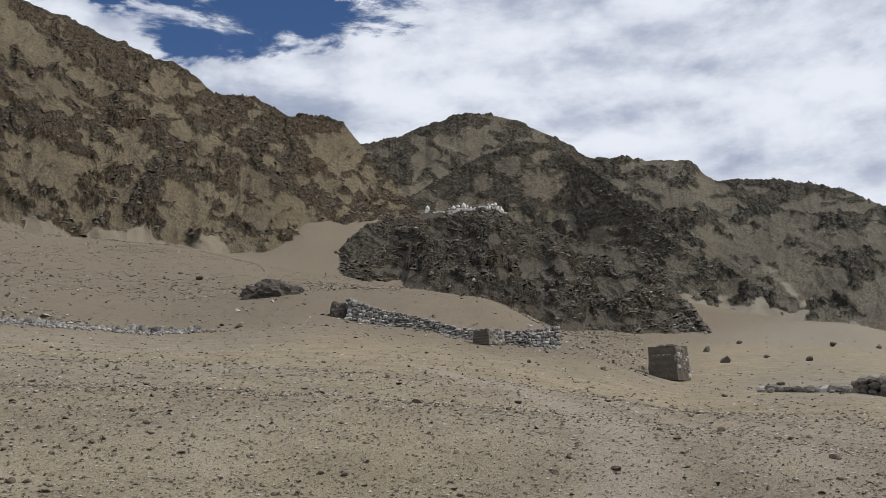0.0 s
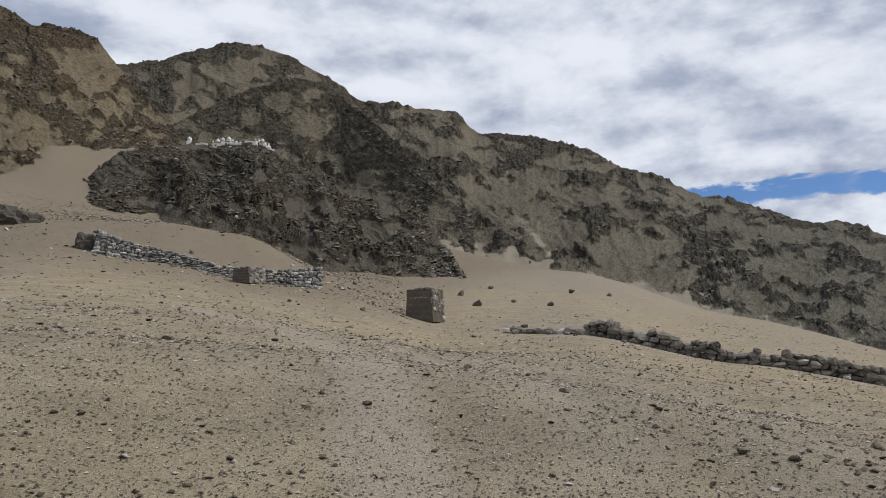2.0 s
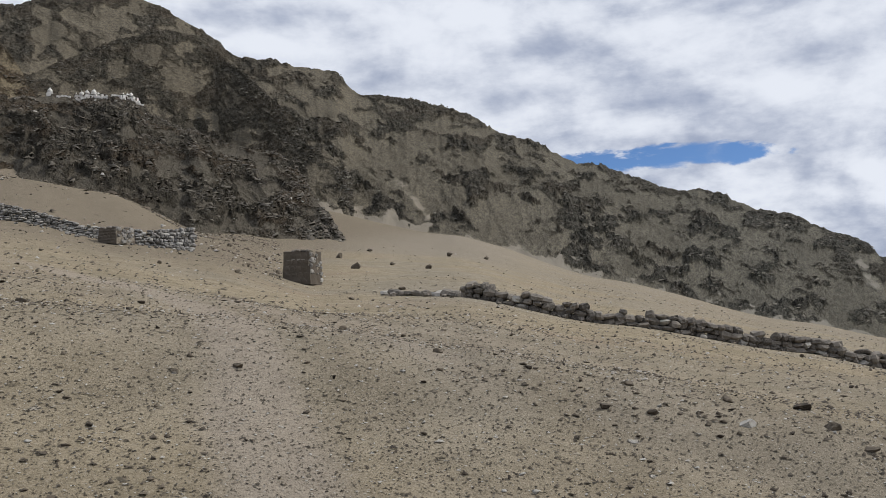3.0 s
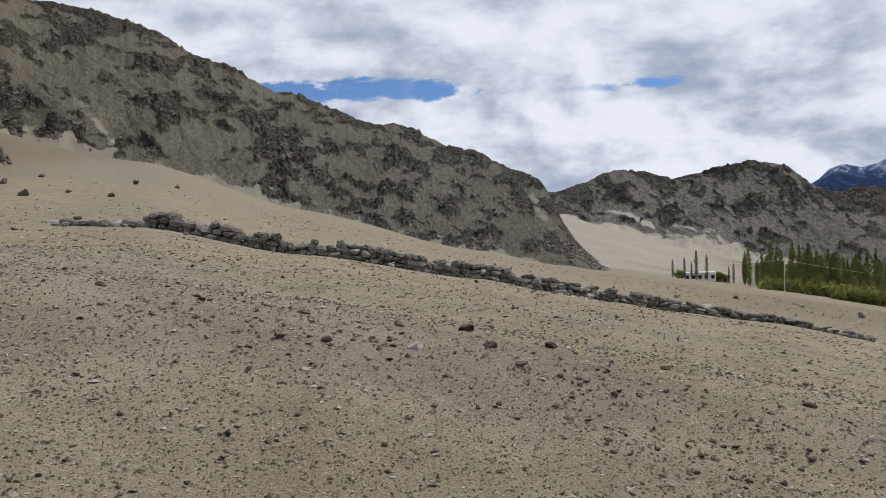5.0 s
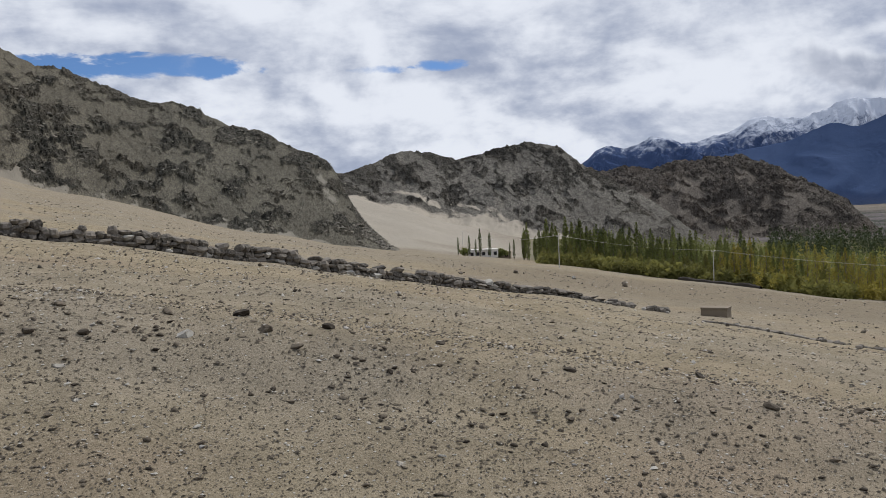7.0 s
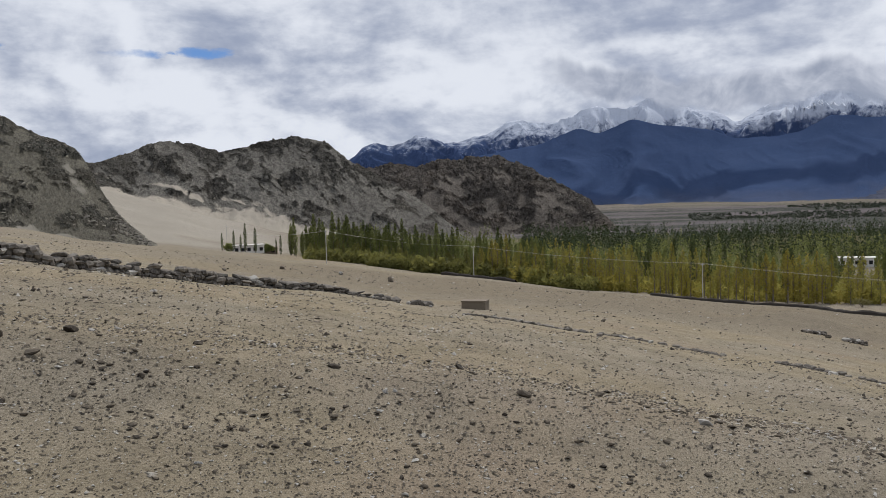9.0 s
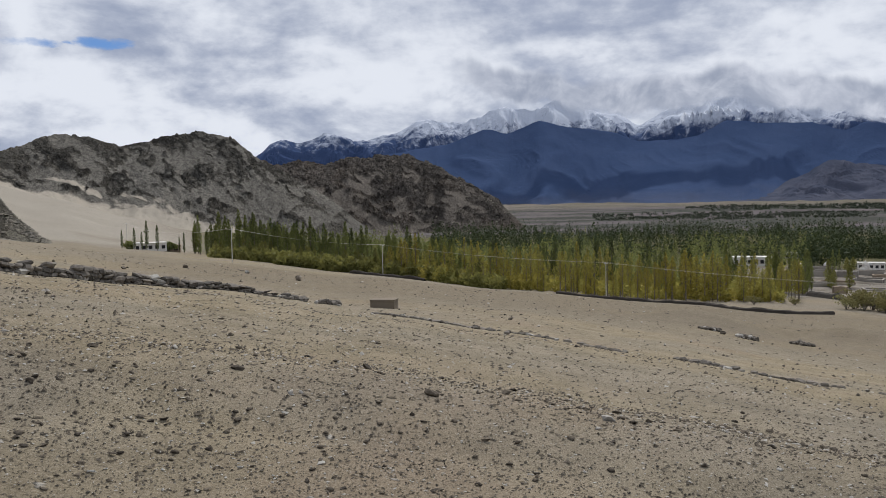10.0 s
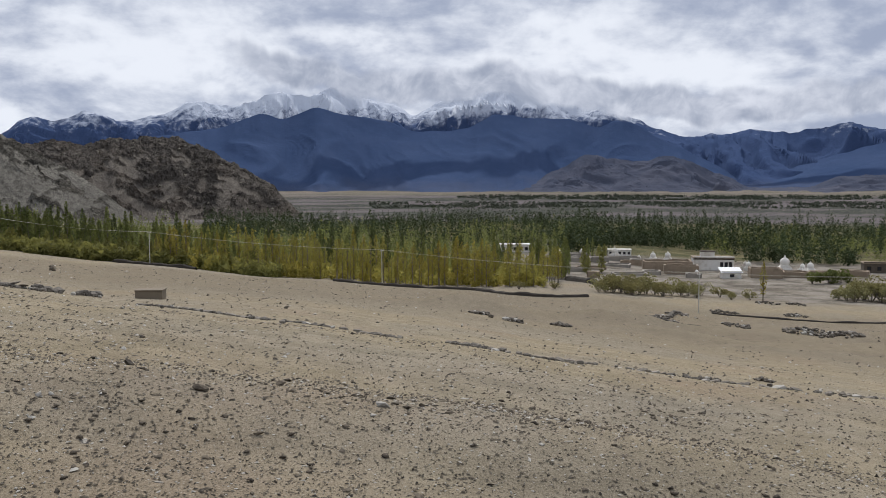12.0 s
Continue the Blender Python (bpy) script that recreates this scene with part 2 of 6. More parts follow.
GROUND = ground_material()
BROWN_ROCK = rock_material("brown_crags", (0.052, 0.043, 0.032), (0.158, 0.130, 0.092), (0.190, 0.157, 0.104), (0.192, 0.164, 0.122), 1.0, 0.45)
DARK_ROCK = rock_material("dark_crags", (0.030, 0.027, 0.022), (0.122, 0.109, 0.085), (0.112, 0.099, 0.077), (0.215, 0.185, 0.143), 1.5, 0.32)
GREY_ROCK = rock_material("grey_crags", (0.045, 0.041, 0.033), (0.138, 0.124, 0.097), (0.176, 0.152, 0.112), (0.225, 0.196, 0.154), 1.0, 0.16)
HILL_ROCK = rock_material("hill_crags", (0.046, 0.043, 0.038), (0.125, 0.118, 0.103), (0.176, 0.165, 0.145), (0.335, 0.302, 0.250), 0.40, 0.06)
FAR_HILL_ROCK = rock_material("far_hill_crags", (0.040, 0.035, 0.032), (0.140, 0.124, 0.109), (0.150, 0.133, 0.114), (0.20, 0.18, 0.15), 0.50, 0.12)
# Haze blue painted into all three; cloud shade in the front, sun in the foothills.
SNOW_RANGE = range_material("hazed_rock_and_snow", 275.0, 400.0)
FRONT_RANGE = range_material("hazed_shaded_rock", 700.0, 760.0, (0.042, 0.067, 0.134), (0.051, 0.077, 0.148))
FOOTHILL = range_material("hazed_sunlit_rock", 700.0, 760.0, (0.056, 0.066, 0.098), (0.088, 0.094, 0.124))
BROWN_BLOCK = stone_material("brown_blocks", (0.044, 0.039, 0.031), (0.165, 0.140, 0.105), 0.0)
GREY_BLOCK = stone_material("grey_blocks", (0.042, 0.039, 0.033), (0.155, 0.140, 0.112), 0.0)
DARK_BLOCK = stone_material("dark_blocks", (0.030, 0.027, 0.022), (0.135, 0.119, 0.094), 0.02)

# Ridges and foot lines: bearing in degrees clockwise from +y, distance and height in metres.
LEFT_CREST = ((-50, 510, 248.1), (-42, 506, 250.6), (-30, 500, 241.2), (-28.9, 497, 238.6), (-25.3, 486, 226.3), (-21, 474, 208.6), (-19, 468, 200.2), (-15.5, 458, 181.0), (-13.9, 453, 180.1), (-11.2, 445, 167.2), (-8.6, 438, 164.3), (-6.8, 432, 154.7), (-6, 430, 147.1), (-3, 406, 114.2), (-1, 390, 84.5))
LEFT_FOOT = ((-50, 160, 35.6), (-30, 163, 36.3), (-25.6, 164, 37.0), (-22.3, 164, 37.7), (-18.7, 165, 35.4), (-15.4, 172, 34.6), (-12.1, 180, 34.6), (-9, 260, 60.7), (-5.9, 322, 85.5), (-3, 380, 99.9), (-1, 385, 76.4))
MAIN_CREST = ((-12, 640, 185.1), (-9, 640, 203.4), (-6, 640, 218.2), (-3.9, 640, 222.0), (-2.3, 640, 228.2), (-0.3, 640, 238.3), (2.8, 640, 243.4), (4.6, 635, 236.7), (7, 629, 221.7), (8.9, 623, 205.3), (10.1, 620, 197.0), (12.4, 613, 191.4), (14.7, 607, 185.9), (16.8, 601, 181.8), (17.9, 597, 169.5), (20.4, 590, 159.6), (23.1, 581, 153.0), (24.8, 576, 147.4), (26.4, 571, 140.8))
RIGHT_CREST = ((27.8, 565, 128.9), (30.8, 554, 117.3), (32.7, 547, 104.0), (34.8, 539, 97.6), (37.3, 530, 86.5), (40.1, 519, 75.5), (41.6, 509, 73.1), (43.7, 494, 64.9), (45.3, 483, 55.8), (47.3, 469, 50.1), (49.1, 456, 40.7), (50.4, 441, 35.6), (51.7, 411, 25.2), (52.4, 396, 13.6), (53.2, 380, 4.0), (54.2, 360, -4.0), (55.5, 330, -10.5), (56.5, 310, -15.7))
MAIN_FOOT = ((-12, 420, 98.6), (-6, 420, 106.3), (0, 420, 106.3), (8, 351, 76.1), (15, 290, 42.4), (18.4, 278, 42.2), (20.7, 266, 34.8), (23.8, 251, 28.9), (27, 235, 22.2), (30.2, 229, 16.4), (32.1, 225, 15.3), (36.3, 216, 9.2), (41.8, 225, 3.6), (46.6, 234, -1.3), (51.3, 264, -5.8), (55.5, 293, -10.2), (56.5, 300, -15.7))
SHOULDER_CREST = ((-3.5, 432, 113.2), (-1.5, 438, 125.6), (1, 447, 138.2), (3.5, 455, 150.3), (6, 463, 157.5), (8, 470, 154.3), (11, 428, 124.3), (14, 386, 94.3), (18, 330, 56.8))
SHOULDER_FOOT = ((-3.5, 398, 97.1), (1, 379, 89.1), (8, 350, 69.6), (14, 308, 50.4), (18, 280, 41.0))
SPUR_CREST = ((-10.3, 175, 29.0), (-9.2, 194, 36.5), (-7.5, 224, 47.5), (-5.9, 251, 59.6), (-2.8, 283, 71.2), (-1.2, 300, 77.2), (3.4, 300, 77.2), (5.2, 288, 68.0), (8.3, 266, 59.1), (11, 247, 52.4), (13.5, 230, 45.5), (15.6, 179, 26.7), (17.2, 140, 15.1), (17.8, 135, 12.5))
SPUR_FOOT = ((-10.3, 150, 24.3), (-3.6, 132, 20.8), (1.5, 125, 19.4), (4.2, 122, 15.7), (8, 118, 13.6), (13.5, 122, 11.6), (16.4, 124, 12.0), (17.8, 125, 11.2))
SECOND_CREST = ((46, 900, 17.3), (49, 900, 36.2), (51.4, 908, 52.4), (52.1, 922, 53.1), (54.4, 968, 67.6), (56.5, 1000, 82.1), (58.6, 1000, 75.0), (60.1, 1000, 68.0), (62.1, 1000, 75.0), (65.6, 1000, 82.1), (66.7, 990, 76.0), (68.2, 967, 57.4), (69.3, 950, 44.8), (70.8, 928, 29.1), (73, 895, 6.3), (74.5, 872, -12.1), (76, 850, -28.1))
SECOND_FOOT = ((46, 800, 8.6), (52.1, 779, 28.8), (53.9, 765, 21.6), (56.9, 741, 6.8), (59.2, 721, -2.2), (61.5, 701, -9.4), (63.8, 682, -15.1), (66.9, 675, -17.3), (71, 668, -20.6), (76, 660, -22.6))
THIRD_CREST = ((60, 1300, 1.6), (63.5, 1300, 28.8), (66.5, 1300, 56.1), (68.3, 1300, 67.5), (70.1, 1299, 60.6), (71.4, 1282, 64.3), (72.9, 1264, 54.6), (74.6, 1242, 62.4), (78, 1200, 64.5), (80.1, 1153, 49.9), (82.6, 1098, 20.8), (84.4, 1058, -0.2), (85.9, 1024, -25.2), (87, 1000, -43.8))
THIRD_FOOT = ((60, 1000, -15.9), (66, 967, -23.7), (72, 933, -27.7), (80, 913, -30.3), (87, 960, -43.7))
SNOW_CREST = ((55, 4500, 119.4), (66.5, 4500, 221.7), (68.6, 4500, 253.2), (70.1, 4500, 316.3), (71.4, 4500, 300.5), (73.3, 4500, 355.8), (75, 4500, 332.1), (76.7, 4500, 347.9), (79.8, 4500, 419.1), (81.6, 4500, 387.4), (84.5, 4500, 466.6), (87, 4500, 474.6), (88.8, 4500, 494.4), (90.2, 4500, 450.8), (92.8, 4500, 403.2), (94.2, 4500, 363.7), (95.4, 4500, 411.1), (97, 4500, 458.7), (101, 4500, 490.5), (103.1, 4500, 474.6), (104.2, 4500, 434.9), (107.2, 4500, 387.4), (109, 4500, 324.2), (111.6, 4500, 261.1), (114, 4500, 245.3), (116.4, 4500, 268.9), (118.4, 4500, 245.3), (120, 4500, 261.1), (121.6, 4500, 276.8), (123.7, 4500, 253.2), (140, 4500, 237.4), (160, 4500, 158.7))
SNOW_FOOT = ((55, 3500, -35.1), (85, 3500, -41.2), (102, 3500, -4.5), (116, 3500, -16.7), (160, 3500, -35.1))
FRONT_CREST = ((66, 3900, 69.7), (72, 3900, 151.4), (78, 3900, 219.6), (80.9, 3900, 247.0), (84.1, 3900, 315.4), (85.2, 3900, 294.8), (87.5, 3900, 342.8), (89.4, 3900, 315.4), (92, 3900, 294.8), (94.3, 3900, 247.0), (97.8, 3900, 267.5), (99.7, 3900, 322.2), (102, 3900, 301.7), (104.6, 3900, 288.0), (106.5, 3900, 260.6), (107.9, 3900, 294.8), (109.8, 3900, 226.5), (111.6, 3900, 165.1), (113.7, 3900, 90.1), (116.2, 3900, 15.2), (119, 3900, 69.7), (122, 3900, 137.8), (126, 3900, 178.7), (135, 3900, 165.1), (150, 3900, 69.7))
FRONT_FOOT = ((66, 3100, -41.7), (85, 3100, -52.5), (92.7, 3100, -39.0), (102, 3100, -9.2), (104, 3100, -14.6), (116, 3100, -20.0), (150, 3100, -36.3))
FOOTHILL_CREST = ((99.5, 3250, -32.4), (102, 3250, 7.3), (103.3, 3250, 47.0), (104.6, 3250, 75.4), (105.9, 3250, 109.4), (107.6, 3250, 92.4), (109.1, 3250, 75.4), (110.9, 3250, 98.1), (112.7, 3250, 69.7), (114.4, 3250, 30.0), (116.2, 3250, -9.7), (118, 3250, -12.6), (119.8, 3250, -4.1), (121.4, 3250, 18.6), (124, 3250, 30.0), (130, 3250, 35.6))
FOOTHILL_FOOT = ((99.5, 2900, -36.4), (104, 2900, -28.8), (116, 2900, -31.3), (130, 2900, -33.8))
NEAR_GROUND = {
    -40: ((20, 3.21), (45, 6.49), (70, 12.06), (110, 22.98), (150, 32.94), (600, 64.66)),
    -28: ((20, 3.21), (45, 6.41), (70, 12.06), (110, 22.98), (150, 32.94), (600, 64.66)),
    -19: ((20, 3.07), (45, 6.09), (70, 11.81), (110, 22.58), (160, 34.73), (600, 75.27)),
    -10: ((20, 2.93), (50, 7.74), (65, 11.89), (100, 17.8), (180, 34.96), (330, 83.88)),
    -3: ((20, 2.82), (48, 6.73), (62, 11.2), (100, 16.72), (150, 25.89), (400, 101.33)),
    2: ((20, 2.65), (48, 5.97), (62, 10.42), (100, 16.01), (150, 24.02), (400, 72.13)),
    8: ((20, 2.26), (48, 5.46), (62, 7.57), (100, 11.58), (150, 17.9), (300, 38.44)),
    15: ((20, 1.77), (48, 3.57), (70, 6.25), (110, 11.03), (200, 24.74), (300, 43.23)),
}
MID_GROUND = {
    25: ((20, 1.7), (29, 2.31), (48, 3.78), (80, 6.63), (130, 11.83), (230, 25.37)),
    35: ((20, 1.08), (29, 1.3), (48, 1.85), (80, 3.28), (130, 5.69), (215, 10.61)),
    47: ((20, 0.48), (32, 0.15), (60, -0.18), (110, -0.51), (235, -1.27), (800, 18.36)),
    52: ((20, 0.22), (35, -0.6), (65, -1.35), (120, -2.38), (300, -7.83), (780, 28.84)),
    56: ((20, -0.01), (36, -1.11), (70, -2.31), (120, -3.64), (320, -11.25), (750, 13.38)),
    60: ((20, -0.26), (38, -1.72), (70, -3.17), (150, -6.52), (360, -14.75), (740, -3.57)),
    65: ((20, -0.57), (39, -2.22), (70, -4.03), (190, -10.69), (450, -19.62), (700, -17.95)),
}
VALLEY_GROUND = {
    75: ((20, -1.25), (34, -2.94), (42, -3.71), (70, -5.88), (120, -9.74), (180, -14.46), (300, -20.96), (500, -25.48)),
    85: ((20, -1.78), (29, -3.05), (40, -4.09), (70, -7.24), (120, -12.07), (180, -17.95), (300, -25.7), (500, -28.98)),
    95: ((20, -2.36), (26.5, -3.38), (40, -5.02), (70, -8.61), (120, -14.2), (180, -20.5), (300, -26.76), (500, -29.86)),
    105: ((20, -2.83), (24.5, -3.63), (40, -6.1), (70, -10.24), (120, -15.69), (180, -21.78), (300, -26.23), (500, -29.86)),
    115: ((20, -3.16), (26, -4.31), (40, -6.83), (70, -11.5), (120, -18.05), (180, -23.7), (300, -27.29), (500, -30.73)),
    125: ((20, -3.39), (30, -5.24), (40, -7.12), (70, -12.26), (120, -18.27), (180, -23.38), (300, -27.29), (500, -30.73)),
}

# ---- noise on arrays ----
def lattice(ix, iy, seed):
    h = (ix * 374761393 + iy * 668265263 + seed * 974711) & 0x7FFFFFFF
    h = ((h ^ (h >> 13)) * 1274126177) & 0x7FFFFFFF
    return ((h ^ (h >> 16)) & 0xFFFF) / 32767.5 - 1.0


def value(x, y, seed=0):
    ix, iy = np.floor(x).astype(np.int64), np.floor(y).astype(np.int64)
    fx, fy = x - ix, y - iy
    fx, fy = fx * fx * fx * (fx * (fx * 6 - 15) + 10), fy * fy * fy * (fy * (fy * 6 - 15) + 10)
    a = lattice(ix, iy, seed) * (1 - fx) + lattice(ix + 1, iy, seed) * fx
    b = lattice(ix, iy + 1, seed) * (1 - fx) + lattice(ix + 1, iy + 1, seed) * fx
    return a * (1 - fy) + b * fy


def fbm(x, y, octaves=5, seed=0, gain=0.5):
    total, amp = 0.0, 1.0
    for k in range(octaves):
        c, s = math.cos(0.7 * k), math.sin(0.7 * k)
        f = 2.0 ** k
        total = total + amp * value((x * c - y * s) * f, (x * s + y * c) * f, seed + 17 * k)
        amp *= gain
    return total


def ridged(x, y, octaves=5, seed=0, gain=0.5):
    total, amp = 0.0, 1.0
    for k in range(octaves):
        c, s = math.cos(0.9 * k), math.sin(0.9 * k)
        f = 2.0 ** k
        total = total + amp * (1 - 2 * np.abs(value((x * c - y * s) * f, (x * s + y * c) * f, seed + 31 * k)))
        amp *= gain
    return total


def smooth(v, low, high):
    u = np.clip((v - low) / (high - low), 0, 1)
    return u * u * (3 - 2 * u)


def angular(x, y, seed):
    """Tilted, broken blocks about one unit across, split by cracks: heights from -1 to 1."""
    ix, iy = np.floor(x).astype(np.int64), np.floor(y).astype(np.int64)
    best, second, height = np.full(x.shape, 9.0), np.full(x.shape, 9.0), np.zeros(x.shape)
    for dx in (-1, 0, 1):
        for dy in (-1, 0, 1):
            jx, jy = ix + dx, iy + dy
            ox, oy = x - (jx + 0.5 + 0.42 * lattice(jx, jy, seed + 1)), y - (jy + 0.5 + 0.42 * lattice(jx, jy, seed + 2))
            d = ox * ox + oy * oy
            h = 0.75 * lattice(jx, jy, seed + 3) + 0.9 * (ox * lattice(jx, jy, seed + 4) + oy * lattice(jx, jy, seed + 5))
            nearer = d < best
            second = np.where(nearer, best, np.minimum(second, d))
            height = np.where(nearer, h, height)
            best = np.where(nearer, d, best)
    crack = smooth(np.sqrt(second) - np.sqrt(best), 0.0, 0.16)
    return height - 0.5 * (1 - crack)


def along(points, x, column):
    """A line through control points, read at x, with eased joints."""
    px = np.array([q[0] for q in points], float)
    py = np.array([q[column] for q in points], float)
    k = np.clip(np.searchsorted(px, x) - 1, 0, len(px) - 2)
    slope = np.gradient(py, px)
    secant = np.diff(py) / np.diff(px)
    for j in range(len(secant)):
        for q in (j, j + 1):
            if slope[q] * secant[j] <= 0:
                slope[q] = 0.0
            elif abs(slope[q]) > 3 * abs(secant[j]):
                slope[q] = 3 * secant[j]
    h = px[k + 1] - px[k]
    u = np.clip((x - px[k]) / h, 0, 1)
    u2, u3 = u * u, u * u * u
    return ((2 * u3 - 3 * u2 + 1) * py[k] + (u3 - 2 * u2 + u) * h * slope[k] + (3 * u2 - 2 * u3) * py[k + 1] + (u3 - u2) * h * slope[k + 1])


def grid_mesh(name, x, y, z, mat, attrs=(), lay=None):
    rows, cols = x.shape
    me = bpy.data.meshes.new(name)
    me.vertices.add(rows * cols)
    me.vertices.foreach_set("co", np.stack([x, y, z], -1).astype(np.float32).ravel())
    i = np.arange(rows * cols).reshape(rows, cols)
    quads = np.stack([i[:-1, :-1], i[:-1, 1:], i[1:, 1:], i[1:, :-1]], -1).reshape(-1, 4)[:, ::-1]
    me.loops.add(quads.size)
    me.loops.foreach_set("vertex_index", quads.astype(np.int32).ravel())
    me.polygons.add(len(quads))
    me.polygons.foreach_set("loop_start", np.arange(0, quads.size, 4, dtype=np.int32))
    me.polygons.foreach_set("use_smooth", np.ones(len(quads), bool))
    me.update(calc_edges=True)
    for key, v in attrs:
        me.attributes.new(key, "FLOAT", "POINT").data.foreach_set("value", np.asarray(v, np.float32).ravel())
    if lay is not None:
        me.attributes.new("lay", "FLOAT_VECTOR", "POINT").data.foreach_set("vector", lay.astype(np.float32).ravel())
    me.materials.append(mat)
    return new(name, me)


# ---- the ground ----
EYE = 1.6
PROFILES = {**NEAR_GROUND, **MID_GROUND, **VALLEY_GROUND}
SLOPE_X, SLOPE_Y = -0.0968, 0.1618
STEPS = np.log(np.array([2.0, 7.0, 12.0, 20.0, 28.0, 36.0, 48.0, 62.0, 80.0, 110.0, 150.0, 200.0, 260.0, 340.0, 450.0, 620.0, 900.0, 1400.0, 2200.0, 3300.0, 4900.0]))


def profile_table():
    """Steepness of the line from the eye's height to the ground, by bearing and distance."""
    far_plain = ((900, -34), (1400, -40), (2200, -37), (3300, -22), (4900, -10))
    keys = sorted(PROFILES)
    table = {}
    for b in keys:
        pts = [(d, (SLOPE_X * math.sin(radians(b)) + SLOPE_Y * math.cos(radians(b))) * d) for d in (2, 7, 12)]
        pts += list(PROFILES[b])
        last = pts[-1]
        if b >= 70:
            pts += far_plain
        else:
            pts += [(max(1400, last[0] + 300), max(last[1] - 20, -40)), (4900, -30)]
        ld = np.log([q[0] for q in pts])
        sl = np.array([(q[1] - EYE) / q[0] for q in pts])
        table[b] = np.interp(STEPS, ld, sl)
    behind = [(SLOPE_X * math.sin(radians(200)) + SLOPE_Y * math.cos(radians(200))) * math.exp(v) if v < 4.2 else -8.0 for v in STEPS]
    back = np.array([(min(max(q, -30), 30) - EYE) / math.exp(v) for q, v in zip(behind, STEPS)])
    table[175] = table[200] = table[250] = back
    table[290] = 0.5 * (back + table[keys[0]])
    table[360 + keys[0]] = table[keys[0]]
    return np.array(sorted(table)), np.array([table[b] for b in sorted(table)])


BEARINGS, TABLE = profile_table()


def catmull(p, u):
    return 0.5 * (2 * p[1] + (p[2] - p[0]) * u + (2 * p[0] - 5 * p[1] + 4 * p[2] - p[3]) * u ** 2 + (3 * p[1] - p[0] - 3 * p[2] + p[3]) * u ** 3)


def ground_height(x, y):
    """Height of the bare ground at places of the plan."""
    x, y = np.asarray(x, float), np.asarray(y, float)
    d = np.maximum(np.hypot(x, y), 2.0)
    b = np.degrees(np.arctan2(x, y))
    b = np.where(b < BEARINGS[0], b + 360, b)
    k = np.clip(np.searchsorted(BEARINGS, b) - 1, 0, len(BEARINGS) - 2)
    u = np.clip((b - BEARINGS[k]) / (BEARINGS[k + 1] - BEARINGS[k]), 0, 1)
    u = u * u * (3 - 2 * u) * 0.5 + u * 0.5
    ld = np.clip(np.log(d), STEPS[0], STEPS[-1])
    j = np.clip(np.searchsorted(STEPS, ld) - 1, 0, len(STEPS) - 2)
    v = (ld - STEPS[j]) / (STEPS[j + 1] - STEPS[j])

    def row(kk):
        return catmull([TABLE[kk, np.clip(j + o, 0, len(STEPS) - 1)] for o in (-1, 0, 1, 2)], v)

    s = row(k) * (1 - u) + row(k + 1) * u
    base = EYE + s * d
    plane = SLOPE_X * x + SLOPE_Y * y
    base = np.where(np.hypot(x, y) < 2.0, plane, base)
    rough = fbm(x / 9, y / 9, 2, 5, 0.35) * 0.012 * smooth(d, 3, 25) + fbm(x / 1.3, y / 1.3, 2, 9) * 0.004
    wide = fbm(x / 60, y / 60, 4, 3) * np.clip((d - 90) / 400, 0, 1.0) * 1.6
    mounds = np.maximum(fbm(x / 16, y / 16, 4, 61), 0) * 1.1 * smooth(d, 50, 75) * (1 - smooth(d, 115, 140)) * smooth(b, 90, 98) * (1 - smooth(b, 128, 136))
    return base + rough + wide + mounds


def ground_z(x, y):
    return float(surface_z(np.array([x]), np.array([y]))[0])


def polar(bearing, distance):
    return math.sin(radians(bearing)) * distance, math.cos(radians(bearing)) * distance


def trail(x, y):
    """Two trodden tracks, free of stones, that climb the slope."""
    wob = 0.16 * fbm(x / 2.5, y / 2.5, 3, 77)
    first = np.abs(x - np.interp(y, [2, 5, 7.6, 11.3, 13, 14.6, 20, 27], [0.5, 1.0, 1.35, 1.65, 1.4, 1.0, -0.3, -2.8]) + wob)
    second = np.abs(x - np.interp(y, [5, 8.7, 10.7, 15.1, 20], [3.5, 3.2, 3.0, 2.3, 0.6]) + wob)
    one = (1 - smooth(first, 0.18, 0.55)) * smooth(y, 2, 4) * (1 - smooth(y, 18, 27))
    two = (1 - smooth(second, 0.12, 0.42)) * smooth(y, 6, 9) * (1 - smooth(y, 14, 20)) * 0.6
    return np.maximum(one, two)


